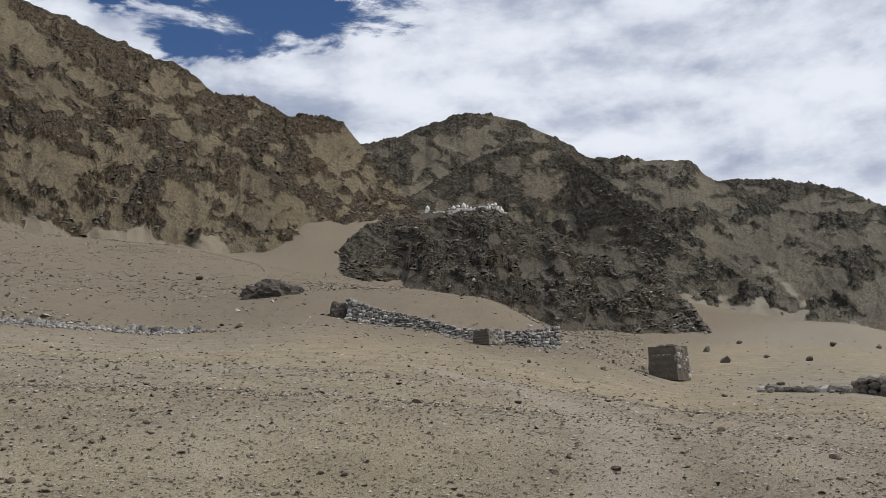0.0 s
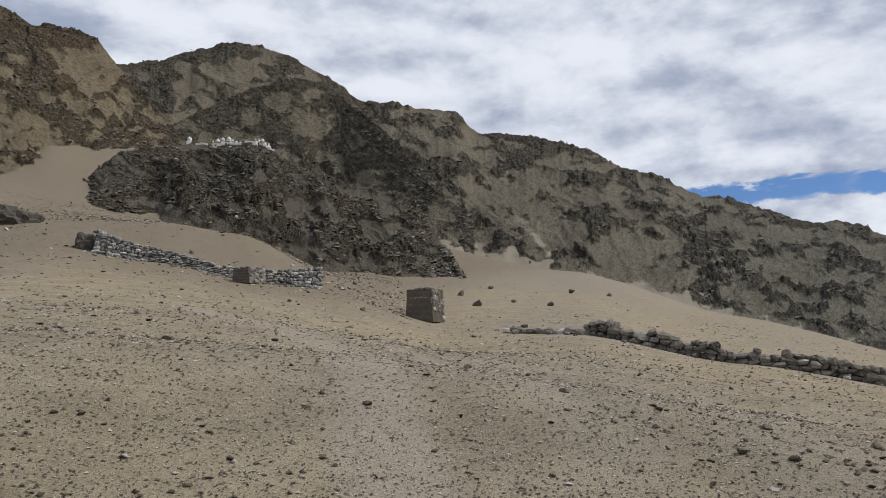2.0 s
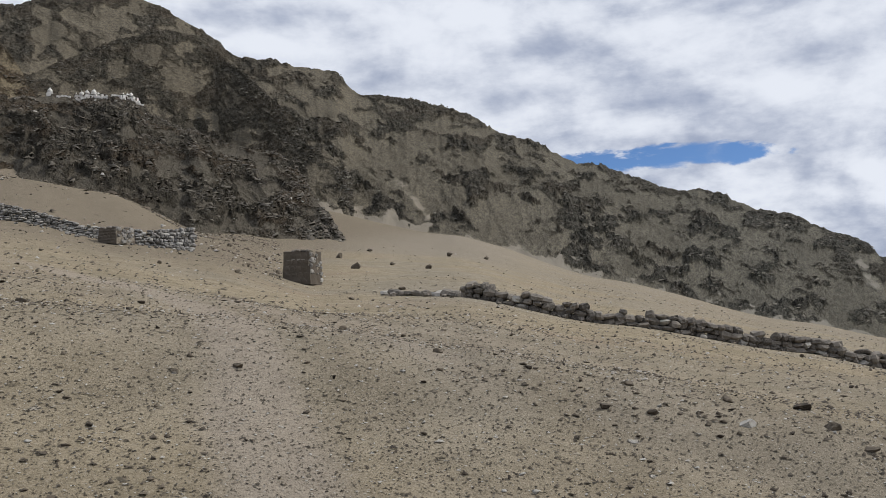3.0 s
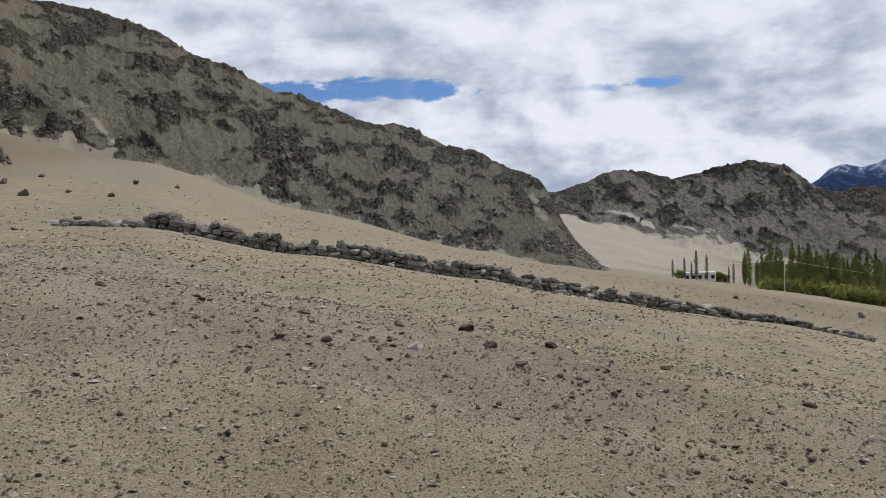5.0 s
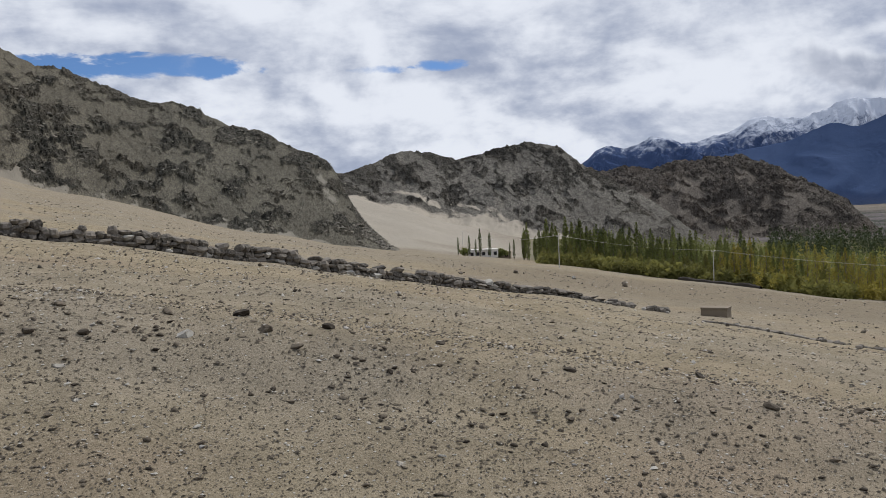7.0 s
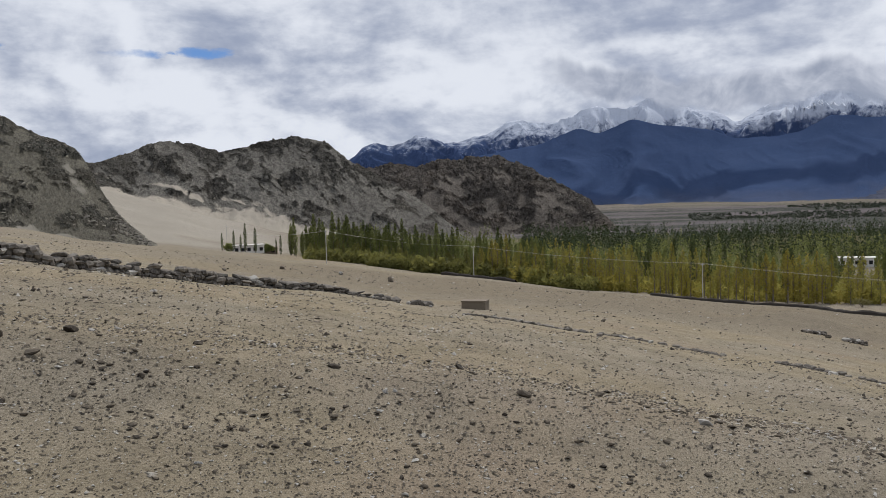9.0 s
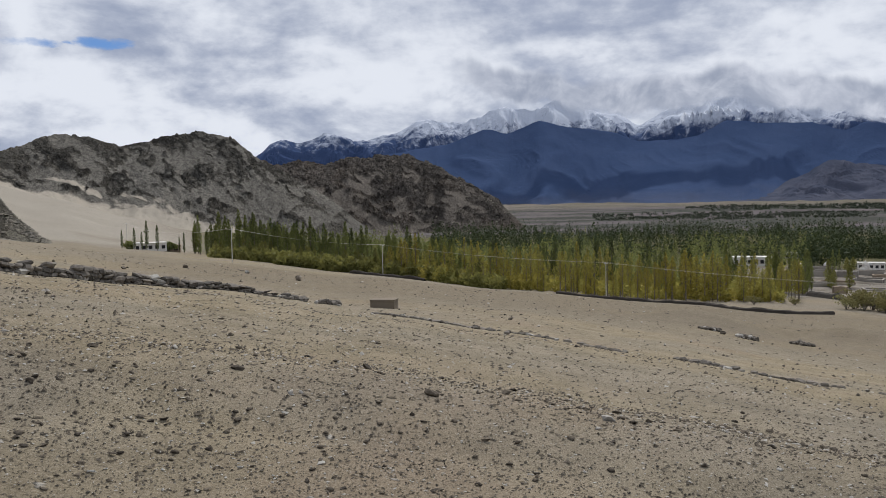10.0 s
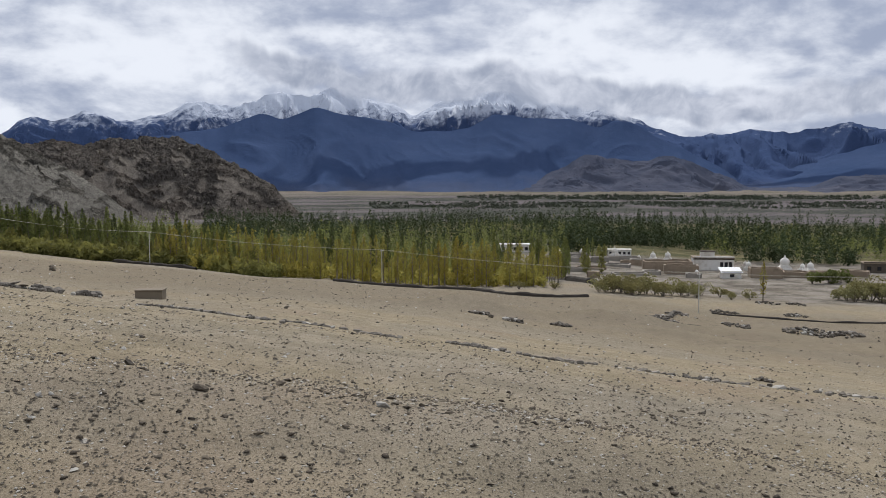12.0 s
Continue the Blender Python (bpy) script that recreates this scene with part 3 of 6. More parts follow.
def build_ground():
    angles = np.concatenate([np.arange(-42, 132, 0.5), np.arange(132, 318.1, 3.0)])
    radii = np.concatenate([np.arange(0.02, 4, 0.4), np.geomspace(4, 140, 190), np.geomspace(141, 4950, 110)])
    a, r = np.meshgrid(np.radians(angles), radii)
    x, y = np.sin(a) * r, np.cos(a) * r
    z = ground_height(x, y)
    GRIDS["ground"] = (angles, radii, z)
    deg = np.degrees(a)
    n = fbm(x / 40, y / 40, 4, 8)
    sand = smooth(r + 18 * n, 80, 118) * smooth(deg, 9, 16) * (1 - smooth(deg, 58, 66)) * (1 - 0.5 * smooth(deg, 26, 32))
    sand *= 1 - 0.15 * smooth(fbm(x / 25, y / 25, 4, 18), 0, 0.6)
    sand += smooth(r, 300, 380) * smooth(deg, 48, 52) * (1 - smooth(deg, 68, 74))
    # Valley dunes; the mask also paints the sun patch lying on them.
    sunlit_dune = smooth(r + 60 * n, 330, 420) * smooth(deg, 49.5, 52) * (1 - smooth(deg + 0.01 * (r - 300), 63, 69))
    wood = smooth(r + 8 * n, np.interp(deg, [64, 66, 70, 80, 90, 104, 105, 133], [310, 228, 205, 192, 186, 196, 335, 335]), np.interp(deg, [64, 66, 70, 80, 90, 104, 105, 133], [325, 240, 212, 200, 198, 215, 350, 350])) * (1 - smooth(r + 40 * n, 720, 800)) * smooth(deg, 64, 65.5) * (1 - smooth(deg, 133, 140))
    yard = smooth(r + 25 * n, 178, 215) * (1 - smooth(r, 335, 355)) * smooth(deg, 97, 103)
    sand += 0.55 * smooth(r + 12 * n, 175, 200) * (1 - smooth(r, 330, 370)) * smooth(deg, 101, 106) + 0.6 * smooth(r + 10 * n, 150, 165) * (1 - smooth(r, 185, 200)) * smooth(deg, 72, 78) * (1 - smooth(deg, 104, 108))
    path = trail(x, y) * 0.85
    stony = np.clip(np.exp(-((x * 0.80 + y * 0.60 - 7.4) / 1.7) ** 2) * smooth(deg, 12, 26), 0, 1) * smooth(fbm(x / 3.0, y / 3.0, 4, 92), -0.75, 0.35)
    sand += smooth(r + 150 * fbm(x / 400, y / 400, 4, 66), 2250, 2750) * smooth(deg, 72, 80) * 0.45
    farm = smooth(r + 60 * n, 300, 420) * smooth(deg, 70, 78) * (1 - smooth(deg, 250, 280))
    scree = smooth(r + 10 * n, 24, 58) * (1 - smooth(deg + 0.06 * (60 - r), 10, 18)) * (1 - smooth(r, 700, 900)) + 0.7 * smooth(r + 6 * n, 42, 75) * (1 - smooth(r, 150, 175)) * smooth(deg, 52, 68)
    ob = grid_mesh("ground", x, y, z, GROUND, (("scree", scree), ("sunlit_dune", sunlit_dune), ("wood", wood), ("yard", yard), ("sand", np.clip(sand, 0, 1)), ("path", path), ("stony", stony), ("farm", farm * (1 - np.clip(sand, 0, 1)))))
    return tagged(ob, "dry tan gravel desert slope with pale sand drifts", "ground", kind="structure")


GRIDS = {}


def surface_z(x, y):
    """Height of the meshed ground at places of the plan."""
    angles, radii, z = GRIDS["ground"]
    a, r = np.degrees(np.arctan2(x, y)), np.hypot(x, y)
    a = np.where(a < angles[0], a + 360, a)
    j = np.clip(np.searchsorted(angles, a) - 1, 0, len(angles) - 2)
    i = np.clip(np.searchsorted(radii, r) - 1, 0, len(radii) - 2)
    u, v = (a - angles[j]) / (angles[j + 1] - angles[j]), (r - radii[i]) / (radii[i + 1] - radii[i])
    return (z[i, j] * (1 - u) + z[i, j + 1] * u) * (1 - v) + (z[i + 1, j] * (1 - u) + z[i + 1, j + 1] * u) * v


# ---- mountains ----
OCTA_V = np.array([(1, 0, 0), (0, 1, 0), (-1, 0, 0), (0, -1, 0), (0, 0, 1), (0, 0, -1)], float)
WEDGE_V = np.array([(1, 0, 0), (0.1, 1, 0), (-1, 0, 0), (-0.1, -1, 0), (0.5, 0.15, 0.85), (-0.45, -0.1, 0.7)], float)
WEDGE_F = np.array([(0, 1, 4), (1, 2, 5), (1, 5, 4), (2, 3, 5), (3, 0, 4), (3, 4, 5)])
OCTA_F = np.array([(0, 1, 4), (1, 2, 4), (2, 3, 4), (3, 0, 4), (1, 0, 5), (2, 1, 5), (3, 2, 5), (0, 3, 5)])


def shards(name, spots, sizes, mat, label, flat=0.6, seed=1, faces=OCTA_F, lean=0.3):
    """Thousands of angular fragments joined into one mesh."""
    r = np.random.default_rng(seed)
    n = len(spots)
    v = (WEDGE_V if faces is WEDGE_F else OCTA_V)[None] * r.uniform(0.45, 1.15, (n, 6, 1)) + r.normal(0, 0.16, (n, 6, 3))
    v *= np.stack([np.ones(n), r.uniform(0.5, 0.95, n), flat * r.uniform(0.6, 1.3, n)], -1)[:, None, :]
    a, tilt = r.uniform(0, 6.283, n), r.normal(0, lean, n)
    c, s = np.cos(tilt)[:, None], np.sin(tilt)[:, None]
    v[..., 0], v[..., 2] = v[..., 0] * c - v[..., 2] * s, v[..., 0] * s + v[..., 2] * c
    c, s = np.cos(a)[:, None], np.sin(a)[:, None]
    v[..., 0], v[..., 1] = v[..., 0] * c - v[..., 1] * s, v[..., 0] * s + v[..., 1] * c
    v = v * (np.asarray(sizes) / 2)[:, None, None] + np.asarray(spots)[:, None, :]
    v[..., 2] += (np.asarray(sizes) * flat * 0.22)[:, None]
    f = (faces[None] + (np.arange(n) * 6)[:, None, None]).reshape(-1, 3)
    me = bpy.data.meshes.new(name)
    me.vertices.add(n * 6)
    me.vertices.foreach_set("co", v.astype(np.float32).ravel())
    me.loops.add(f.size)
    me.loops.foreach_set("vertex_index", f.astype(np.int32).ravel())
    me.polygons.add(len(f))
    me.polygons.foreach_set("loop_start", np.arange(0, f.size, 3, dtype=np.int32))
    me.update(calc_edges=True)
    me.materials.append(mat)
    return tagged(new(name, me), label, "stones", kind="stuff")


def crest_spot(name, bearing, back=0):
    """The highest point of a mountain on a bearing."""
    b, x, y, z = GRIDS[name]
    j = int(np.argmin(np.abs(b - bearing)))
    i = int(np.argmax(z[:, j])) - back
    return float(x[i, j]), float(y[i, j]), float(z[i, j])


def strew(name, x, y, z, rock, u, count, size, stone, seed):
    """Blocks and crags standing out of a slope, thickest on its rocky parts."""
    r = np.random.default_rng(seed + 5)
    rows, cols = x.shape
    i, j = r.integers(3, rows - 6, count * 4), r.integers(1, cols - 1, count * 4)
    i[: count // 4] = rows - 7 - (np.abs(r.normal(0, 5, count // 4))).astype(int)
    weight = 0.22 + 0.78 * rock[i, j] ** 1.6
    ok = r.uniform(size=count * 4) < weight
    i, j = i[ok][:count], j[ok][:count]
    s = size * np.exp(r.normal(0, 0.60, len(i))) * (0.35 + 0.65 * rock[i, j])
    s = np.minimum(s, np.where(u[i, 0] > 0.93, size * 1.8, size * 4))
    jit = r.uniform(-0.5, 0.5, (len(i), 2))
    px = x[i, j] + (x[i, j + 1] - x[i, j]) * jit[:, 0] + (x[i + 1, j] - x[i, j]) * jit[:, 1]
    py = y[i, j] + (y[i, j + 1] - y[i, j]) * jit[:, 0] + (y[i + 1, j] - y[i, j]) * jit[:, 1]
    pz = z[i, j] + (z[i, j + 1] - z[i, j]) * jit[:, 0] + (z[i + 1, j] - z[i, j]) * jit[:, 1]
    top = ((z - EYE) / np.hypot(x, y)).max(0)[j]
    low = (pz + 0.45 * s - EYE) / np.hypot(px, py) < top + 0.0035
    px, py, pz, s = px[low], py[low], pz[low], s[low]
    shards(name + "_blocks", np.stack([px, py, pz - 0.12 * s], 1), s, stone, "angular rock blocks and crags strewn over the slope", 0.5, seed, WEDGE_F, 0.2)


def mountain(name, crest, foot, mat, label, step=0.1, rows=120, gully=0.10, crag=1.0, jag=0.22, bias=0.0, seed=0, bend=1.12, grain=1.0, lean=0.5, dip=-0.6, blocks=0, size_of=1.0, stone=None, rib=0.16, fan=((0, 0.0),), patches=(), band=2.0, tone=((0, 0.0),)):
    """A slope from its foot line to its crest, with ribs, gullies, outcrops of broken rock and sand drifted up from the foot, and a short far side."""
    b0, b1 = crest[0][0], crest[-1][0]
    b = np.arange(b0, b1 + step / 2, step)
    if not isinstance(bias, float):
        bias = np.interp(b, bias[0], bias[1])[None, :]
    cd, cz = along(crest, b, 1), along(crest, b, 2)
    fd, fz = along(foot, b, 1), along(foot, b, 2)
    fd = fd * (1 + 0.03 * fbm(b * 0.5, b * 0 + seed, 2, seed + 15))
    fz = np.minimum(fz, ground_height(np.sin(np.radians(b)) * fd, np.cos(np.radians(b)) * fd) - 0.4)
    cd = np.maximum(cd, fd + 6)
    jagged = fbm(b * 0.8 / grain ** 0.5, b * 0 + seed, 4, seed + 5, 0.55) + 0.6 * np.maximum(fbm(b * 1.9 / grain ** 0.5, b * 0 + seed, 3, seed + 6), 0) + 0.35 * ridged(b * 3.5 / grain ** 0.5, b * 0 + seed, 2, seed + 8)
    cz = cz + jagged * jag * cd * 0.0175 * 0.5
    u = np.concatenate([[-0.14, -0.07], np.linspace(0, 1, rows) ** 0.92, [1.04, 1.1, 1.25, 1.6]])[:, None]
    uc = np.clip(u, 0, 1)
    d = fd + (cd - fd) * u
    rise = np.maximum(cz - fz, 0.5)
    reach = np.interp(b, [q[0] for q in fan], [q[1] for q in fan])[None, :]
    z = fz + rise * uc ** (bend + 1.6 * reach)
    z = z + np.where(u < 0, u * 0.8 * rise - 1.0, 0) - np.where(u > 1, (u - 1) * (cd - fd) * 0.55, 0)
    a = np.radians(b)[None, :]
    x, y = np.sin(a) * d, np.cos(a) * d
    body = np.sin(np.pi * np.clip(uc, 0, 1)) ** 0.8
    tall = np.clip(rise / 60, 0.08, 1.3)
    sway = b[None, :] + 2.2 * fbm(b[None, :] * 0.16 + 0 * u, uc * 2.2, 3, seed + 40)
    ribs = ridged(sway * rib + uc * lean, uc * 0.7 + seed, 4, seed, 0.5)
    z = z + (ribs - 0.7) * body * rise * gully
    size = grain
    ca, sa = math.cos(dip), math.sin(dip)
    face = np.degrees(np.arctan2(z - EYE, d))
    wx, wy = np.radians(b)[None, :] * float(np.median(cd)) + 0 * d, np.radians(face) * float(np.median(cd)) * 1.4
    plain_x = wx
    wx, wy = wx + 3.0 * size * fbm(wx / (11 * size), wy / (11 * size), 4, seed + 51), wy + 3.0 * size * fbm(wx / (11 * size), wy / (11 * size), 4, seed + 52)
    lx, ly = (wx * ca + wy * sa) / band, -wx * sa + wy * ca
    strata = fbm(lx / (6.5 * size), ly / (6.5 * size), 5, seed + 70, 0.62)
    big = fbm(wx / (17 * size), wy / (17 * size), 5, seed + 60, 0.60)
    lobes = 1 + 0.5 * fbm(wx / (34 * size), wy / (60 * size), 4, seed + 95, 0.5)
    drift = 1 - smooth(uc + 0.05 * fbm(wx / (9 * size), wy / (9 * size), 3, seed + 97), reach * lobes * 0.55, reach * lobes * 1.35 + 0.02)
    drift = drift * (reach > 0)
    for pb, pu, wide, high, slant in patches:
        tongue = np.exp(-((b[None, :] - pb + slant * (uc - pu)) / wide) ** 2 - ((uc - pu) / high) ** 2)
        drift = np.maximum(drift, np.clip(tongue * (0.66 + 0.7 * fbm(wx / (7 * size), wy / (7 * size), 4, seed + 99)), 0, 1))
    stony = 0.62 * strata + 0.60 * big + 0.30 * (uc - 0.55) + 0.22 * smooth(uc, 0.86, 1.0) + bias
    clear = (1 - smooth(drift, 0.25, 0.8)) * (0.35 + 0.65 * smooth(uc, 0.0, 0.05))
    rock, crags = smooth(stony, -0.55, 0.55) * clear, smooth(stony, -0.12, 0.24) * clear
    rubble = angular(wx / (12.0 * size), wy / (12.0 * size), seed + 110) * 1.2 + angular(wx / (5.2 * size), wy / (5.2 * size), seed + 120) * 0.7 + angular(wx / (2.6 * size), wy / (2.6 * size), seed + 130) * 0.4
    fade = np.clip(uc * 9, 0, 1) * (0.8 + 0.2 * np.clip((1 - uc) * 9, 0, 1))
    z = z + crags * (0.45 + 0.55 * rubble) * crag * size * fade * tall
    z = z + big * 0.55 * crag * size * fade * tall + fbm(wx / 5, wy / 5, 3, seed + 140) * 0.18 * fade
    GRIDS[name] = (b, x, y, z)
    lay = np.stack([plain_x, z * 1.3, 0 * x + d * 0.3], -1)
    rock, drift, crags = (np.broadcast_to(q, x.shape) for q in (rock, drift, crags))
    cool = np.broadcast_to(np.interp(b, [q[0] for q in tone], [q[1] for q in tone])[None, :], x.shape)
    ob = grid_mesh(name, x, y, z, mat, (("rock", rock), ("drift", drift), ("cool", cool)), lay)
    face_rock = 0.25 * (crags[:-1, :-1] + crags[1:, :-1] + crags[:-1, 1:] + crags[1:, 1:])
    ob.data.polygons.foreach_set("use_smooth", (face_rock < 0.5).ravel())
    if blocks:
        strew(name, x, y, z, rock * (1 - drift), u, blocks, size_of, stone, seed)
    return tagged(ob, label, "mountain", kind="structure")


build_ground()
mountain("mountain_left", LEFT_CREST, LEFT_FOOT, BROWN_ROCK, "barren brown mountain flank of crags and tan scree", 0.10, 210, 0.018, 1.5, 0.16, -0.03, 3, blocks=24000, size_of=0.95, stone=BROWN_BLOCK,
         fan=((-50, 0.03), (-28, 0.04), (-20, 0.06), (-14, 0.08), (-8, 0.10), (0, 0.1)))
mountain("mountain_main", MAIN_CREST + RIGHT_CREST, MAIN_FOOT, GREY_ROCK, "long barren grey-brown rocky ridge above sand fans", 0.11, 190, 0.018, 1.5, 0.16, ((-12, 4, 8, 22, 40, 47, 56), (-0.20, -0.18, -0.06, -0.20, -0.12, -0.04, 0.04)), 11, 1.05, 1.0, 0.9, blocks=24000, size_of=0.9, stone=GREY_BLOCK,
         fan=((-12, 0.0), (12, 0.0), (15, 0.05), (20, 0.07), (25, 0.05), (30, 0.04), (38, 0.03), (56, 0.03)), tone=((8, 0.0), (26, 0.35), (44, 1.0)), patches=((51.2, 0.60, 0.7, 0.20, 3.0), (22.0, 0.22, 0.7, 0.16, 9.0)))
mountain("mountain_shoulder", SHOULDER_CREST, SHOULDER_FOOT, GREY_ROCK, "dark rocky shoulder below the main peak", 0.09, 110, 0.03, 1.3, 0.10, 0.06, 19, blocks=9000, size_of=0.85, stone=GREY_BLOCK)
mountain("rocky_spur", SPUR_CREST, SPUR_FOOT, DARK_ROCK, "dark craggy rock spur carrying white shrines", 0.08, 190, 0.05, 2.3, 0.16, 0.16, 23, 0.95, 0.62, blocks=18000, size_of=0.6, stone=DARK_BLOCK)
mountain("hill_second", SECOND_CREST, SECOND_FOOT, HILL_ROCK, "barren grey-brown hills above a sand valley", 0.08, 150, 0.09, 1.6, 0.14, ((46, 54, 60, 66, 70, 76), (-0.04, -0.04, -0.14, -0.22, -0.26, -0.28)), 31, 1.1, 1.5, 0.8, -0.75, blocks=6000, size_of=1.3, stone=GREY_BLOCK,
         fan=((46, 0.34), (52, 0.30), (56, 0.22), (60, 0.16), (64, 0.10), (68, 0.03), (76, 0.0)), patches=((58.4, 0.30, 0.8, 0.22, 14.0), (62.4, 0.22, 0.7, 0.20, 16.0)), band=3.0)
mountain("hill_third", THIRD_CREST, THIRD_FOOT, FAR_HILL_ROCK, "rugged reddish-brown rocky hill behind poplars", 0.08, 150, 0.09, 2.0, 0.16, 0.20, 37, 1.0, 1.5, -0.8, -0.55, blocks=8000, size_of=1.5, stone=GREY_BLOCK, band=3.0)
# Ranges whose haze, cloud shade and sun are held in the material colour.
mountain("mountain_range_front", FRONT_CREST, FRONT_FOOT, FRONT_RANGE, "dark mountain range under cloud, shade and haze blue in its colour", 0.16, 80, 0.035, 0.04, 0.16, -0.1, 43, 1.35, 6.0, rib=0.30)
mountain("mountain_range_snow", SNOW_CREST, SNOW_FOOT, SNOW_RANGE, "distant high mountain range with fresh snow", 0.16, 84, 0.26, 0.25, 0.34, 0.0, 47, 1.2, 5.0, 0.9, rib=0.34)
mountain("foothill", FOOTHILL_CREST, FOOTHILL_FOOT, FOOTHILL, "pale foothills below the front range, haze and sun in their colour", 0.16, 60, 0.22, 0.5, 0.2, 0.1, 53, 1.1, 3.5, rib=0.5)


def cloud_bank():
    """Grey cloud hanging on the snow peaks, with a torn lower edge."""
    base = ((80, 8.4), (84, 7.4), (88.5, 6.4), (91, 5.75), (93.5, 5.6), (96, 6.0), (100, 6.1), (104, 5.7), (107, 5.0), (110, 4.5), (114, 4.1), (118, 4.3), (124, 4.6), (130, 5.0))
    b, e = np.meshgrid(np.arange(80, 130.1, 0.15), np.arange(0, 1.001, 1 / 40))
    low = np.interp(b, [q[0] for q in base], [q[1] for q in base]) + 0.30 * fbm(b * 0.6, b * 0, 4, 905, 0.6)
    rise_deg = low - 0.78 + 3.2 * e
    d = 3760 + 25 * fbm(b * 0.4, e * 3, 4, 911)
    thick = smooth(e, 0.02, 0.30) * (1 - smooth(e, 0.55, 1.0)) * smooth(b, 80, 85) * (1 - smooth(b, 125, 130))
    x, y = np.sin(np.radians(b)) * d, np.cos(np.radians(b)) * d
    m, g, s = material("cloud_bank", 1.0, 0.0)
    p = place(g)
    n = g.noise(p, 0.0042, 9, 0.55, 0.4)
    # Bright and shaded billows are painted into the colour of a glowing sheet.
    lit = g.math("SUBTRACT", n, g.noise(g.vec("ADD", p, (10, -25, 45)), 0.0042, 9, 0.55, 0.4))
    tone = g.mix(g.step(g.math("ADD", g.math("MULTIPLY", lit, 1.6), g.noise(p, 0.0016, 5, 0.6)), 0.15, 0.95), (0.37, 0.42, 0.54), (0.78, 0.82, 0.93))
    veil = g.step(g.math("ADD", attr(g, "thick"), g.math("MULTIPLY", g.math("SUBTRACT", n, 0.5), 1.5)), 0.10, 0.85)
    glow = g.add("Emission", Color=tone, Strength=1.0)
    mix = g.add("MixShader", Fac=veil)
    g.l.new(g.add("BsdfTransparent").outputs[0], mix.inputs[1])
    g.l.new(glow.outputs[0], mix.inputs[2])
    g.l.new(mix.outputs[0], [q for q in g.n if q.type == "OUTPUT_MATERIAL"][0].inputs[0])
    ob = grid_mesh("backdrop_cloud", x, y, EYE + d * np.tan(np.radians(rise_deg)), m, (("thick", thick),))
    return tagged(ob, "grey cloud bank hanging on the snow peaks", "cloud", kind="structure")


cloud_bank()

# ---- small helpers for things ----
def part(name, data, mat, parent, label="", m=None, smooth_shade=False):
    """One mesh object under a thing; data: a bmesh or a finished mesh."""
    if isinstance(data, bmesh.types.BMesh):
        me = bpy.data.meshes.new(name)
        data.to_mesh(me)
        data.free()
        me.materials.append(mat)
        if smooth_shade:
            me.polygons.foreach_set("use_smooth", np.ones(len(me.polygons), bool))
    else:
        me = data
    ob = new(name, me)
    ob.parent = parent
    if m is not None:
        ob.matrix_basis = m
    return tagged(ob, label)


def thing(name, label, category, m=None, group="", kind=""):
    ob = new(name)
    ob.empty_display_size = 0.3
    if m is not None:
        ob.matrix_basis = m
    return tagged(ob, label, category, group, kind)


def box(bm, size, centre=(0, 0, 0), bevel=0.0, turn=0.0):
    made = bmesh.ops.create_cube(bm, size=1.0, matrix=pose(*centre, 0, 0, turn) @ Matrix.Diagonal((*size, 1)))
    if bevel:
        edges = list({e for v in made["verts"] for e in v.link_edges})
        bmesh.ops.bevel(bm, geom=edges, offset=bevel, segments=1, affect="EDGES")
    return bm


def tube(bm, a, b, ra, rb, sides=7):
    a, b = Vector(a), Vector(b)
    m = Matrix.Translation((a + b) / 2) @ (b - a).to_track_quat("Z", "Y").to_matrix().to_4x4()
    bmesh.ops.create_cone(bm, cap_ends=True, segments=sides, radius1=ra, radius2=rb, depth=(b - a).length, matrix=m)
    return bm


def mesh_from(name, verts, faces, mat, smooth_shade=False):
    me = bpy.data.meshes.new(name)
    me.from_pydata([tuple(v) for v in verts], [], [tuple(f) for f in faces])
    me.materials.append(mat)
    if smooth_shade:
        me.polygons.foreach_set("use_smooth", np.ones(len(me.polygons), bool))
    me.update()
    return me


def plain(name, colour, spread=0.25, scale=3.0, rough=0.9, bump=0.02, dirt=None):
    """A weathered surface that varies at two scales and from piece to piece."""
    m, g, s = material(name, rough, 0.25)
    p = place(g)
    lo, hi = tuple(v * (1 - spread) for v in colour), tuple(min(v * (1 + spread), 0.95) for v in colour)
    c = g.mix(g.noise(p, scale, 6, 0.7), lo, hi)
    rnd = g.add("ObjectInfo").outputs["Random"]
    c = g.mix(g.math("MULTIPLY", rnd, 0.5), c, tuple(v * (1 - 1.4 * spread) for v in colour))
    isl = g.add("NewGeometry").outputs["Random Per Island"]
    c = g.mix(g.math("MULTIPLY", isl, 0.35), c, tuple(v * (1 - 1.4 * spread) for v in colour))
    if dirt:
        c = g.mix(g.step(g.noise(p, scale * 0.22, 5, 0.65), 0.48, 0.66), c, dirt)
    g.l.new(c, s.inputs["Base Color"])
    bumped(g, s, g.noise(p, scale * 3, 6, 0.7), 0.7, bump)
    return m


GRAVEL = stone_material("loose_stone", (0.030, 0.024, 0.018), (0.150, 0.124, 0.092), 0.12)
CHIPS = stone_material("stone_chip", (0.024, 0.020, 0.016), (0.14, 0.120, 0.092), 0.16)
WALL_STONE = stone_material("wall_stone", (0.062, 0.055, 0.047), (0.215, 0.192, 0.162), 0.08)
PALE_STONE = stone_material("pale_wall_stone", (0.070, 0.066, 0.060), (0.310, 0.298, 0.275), 0.12)
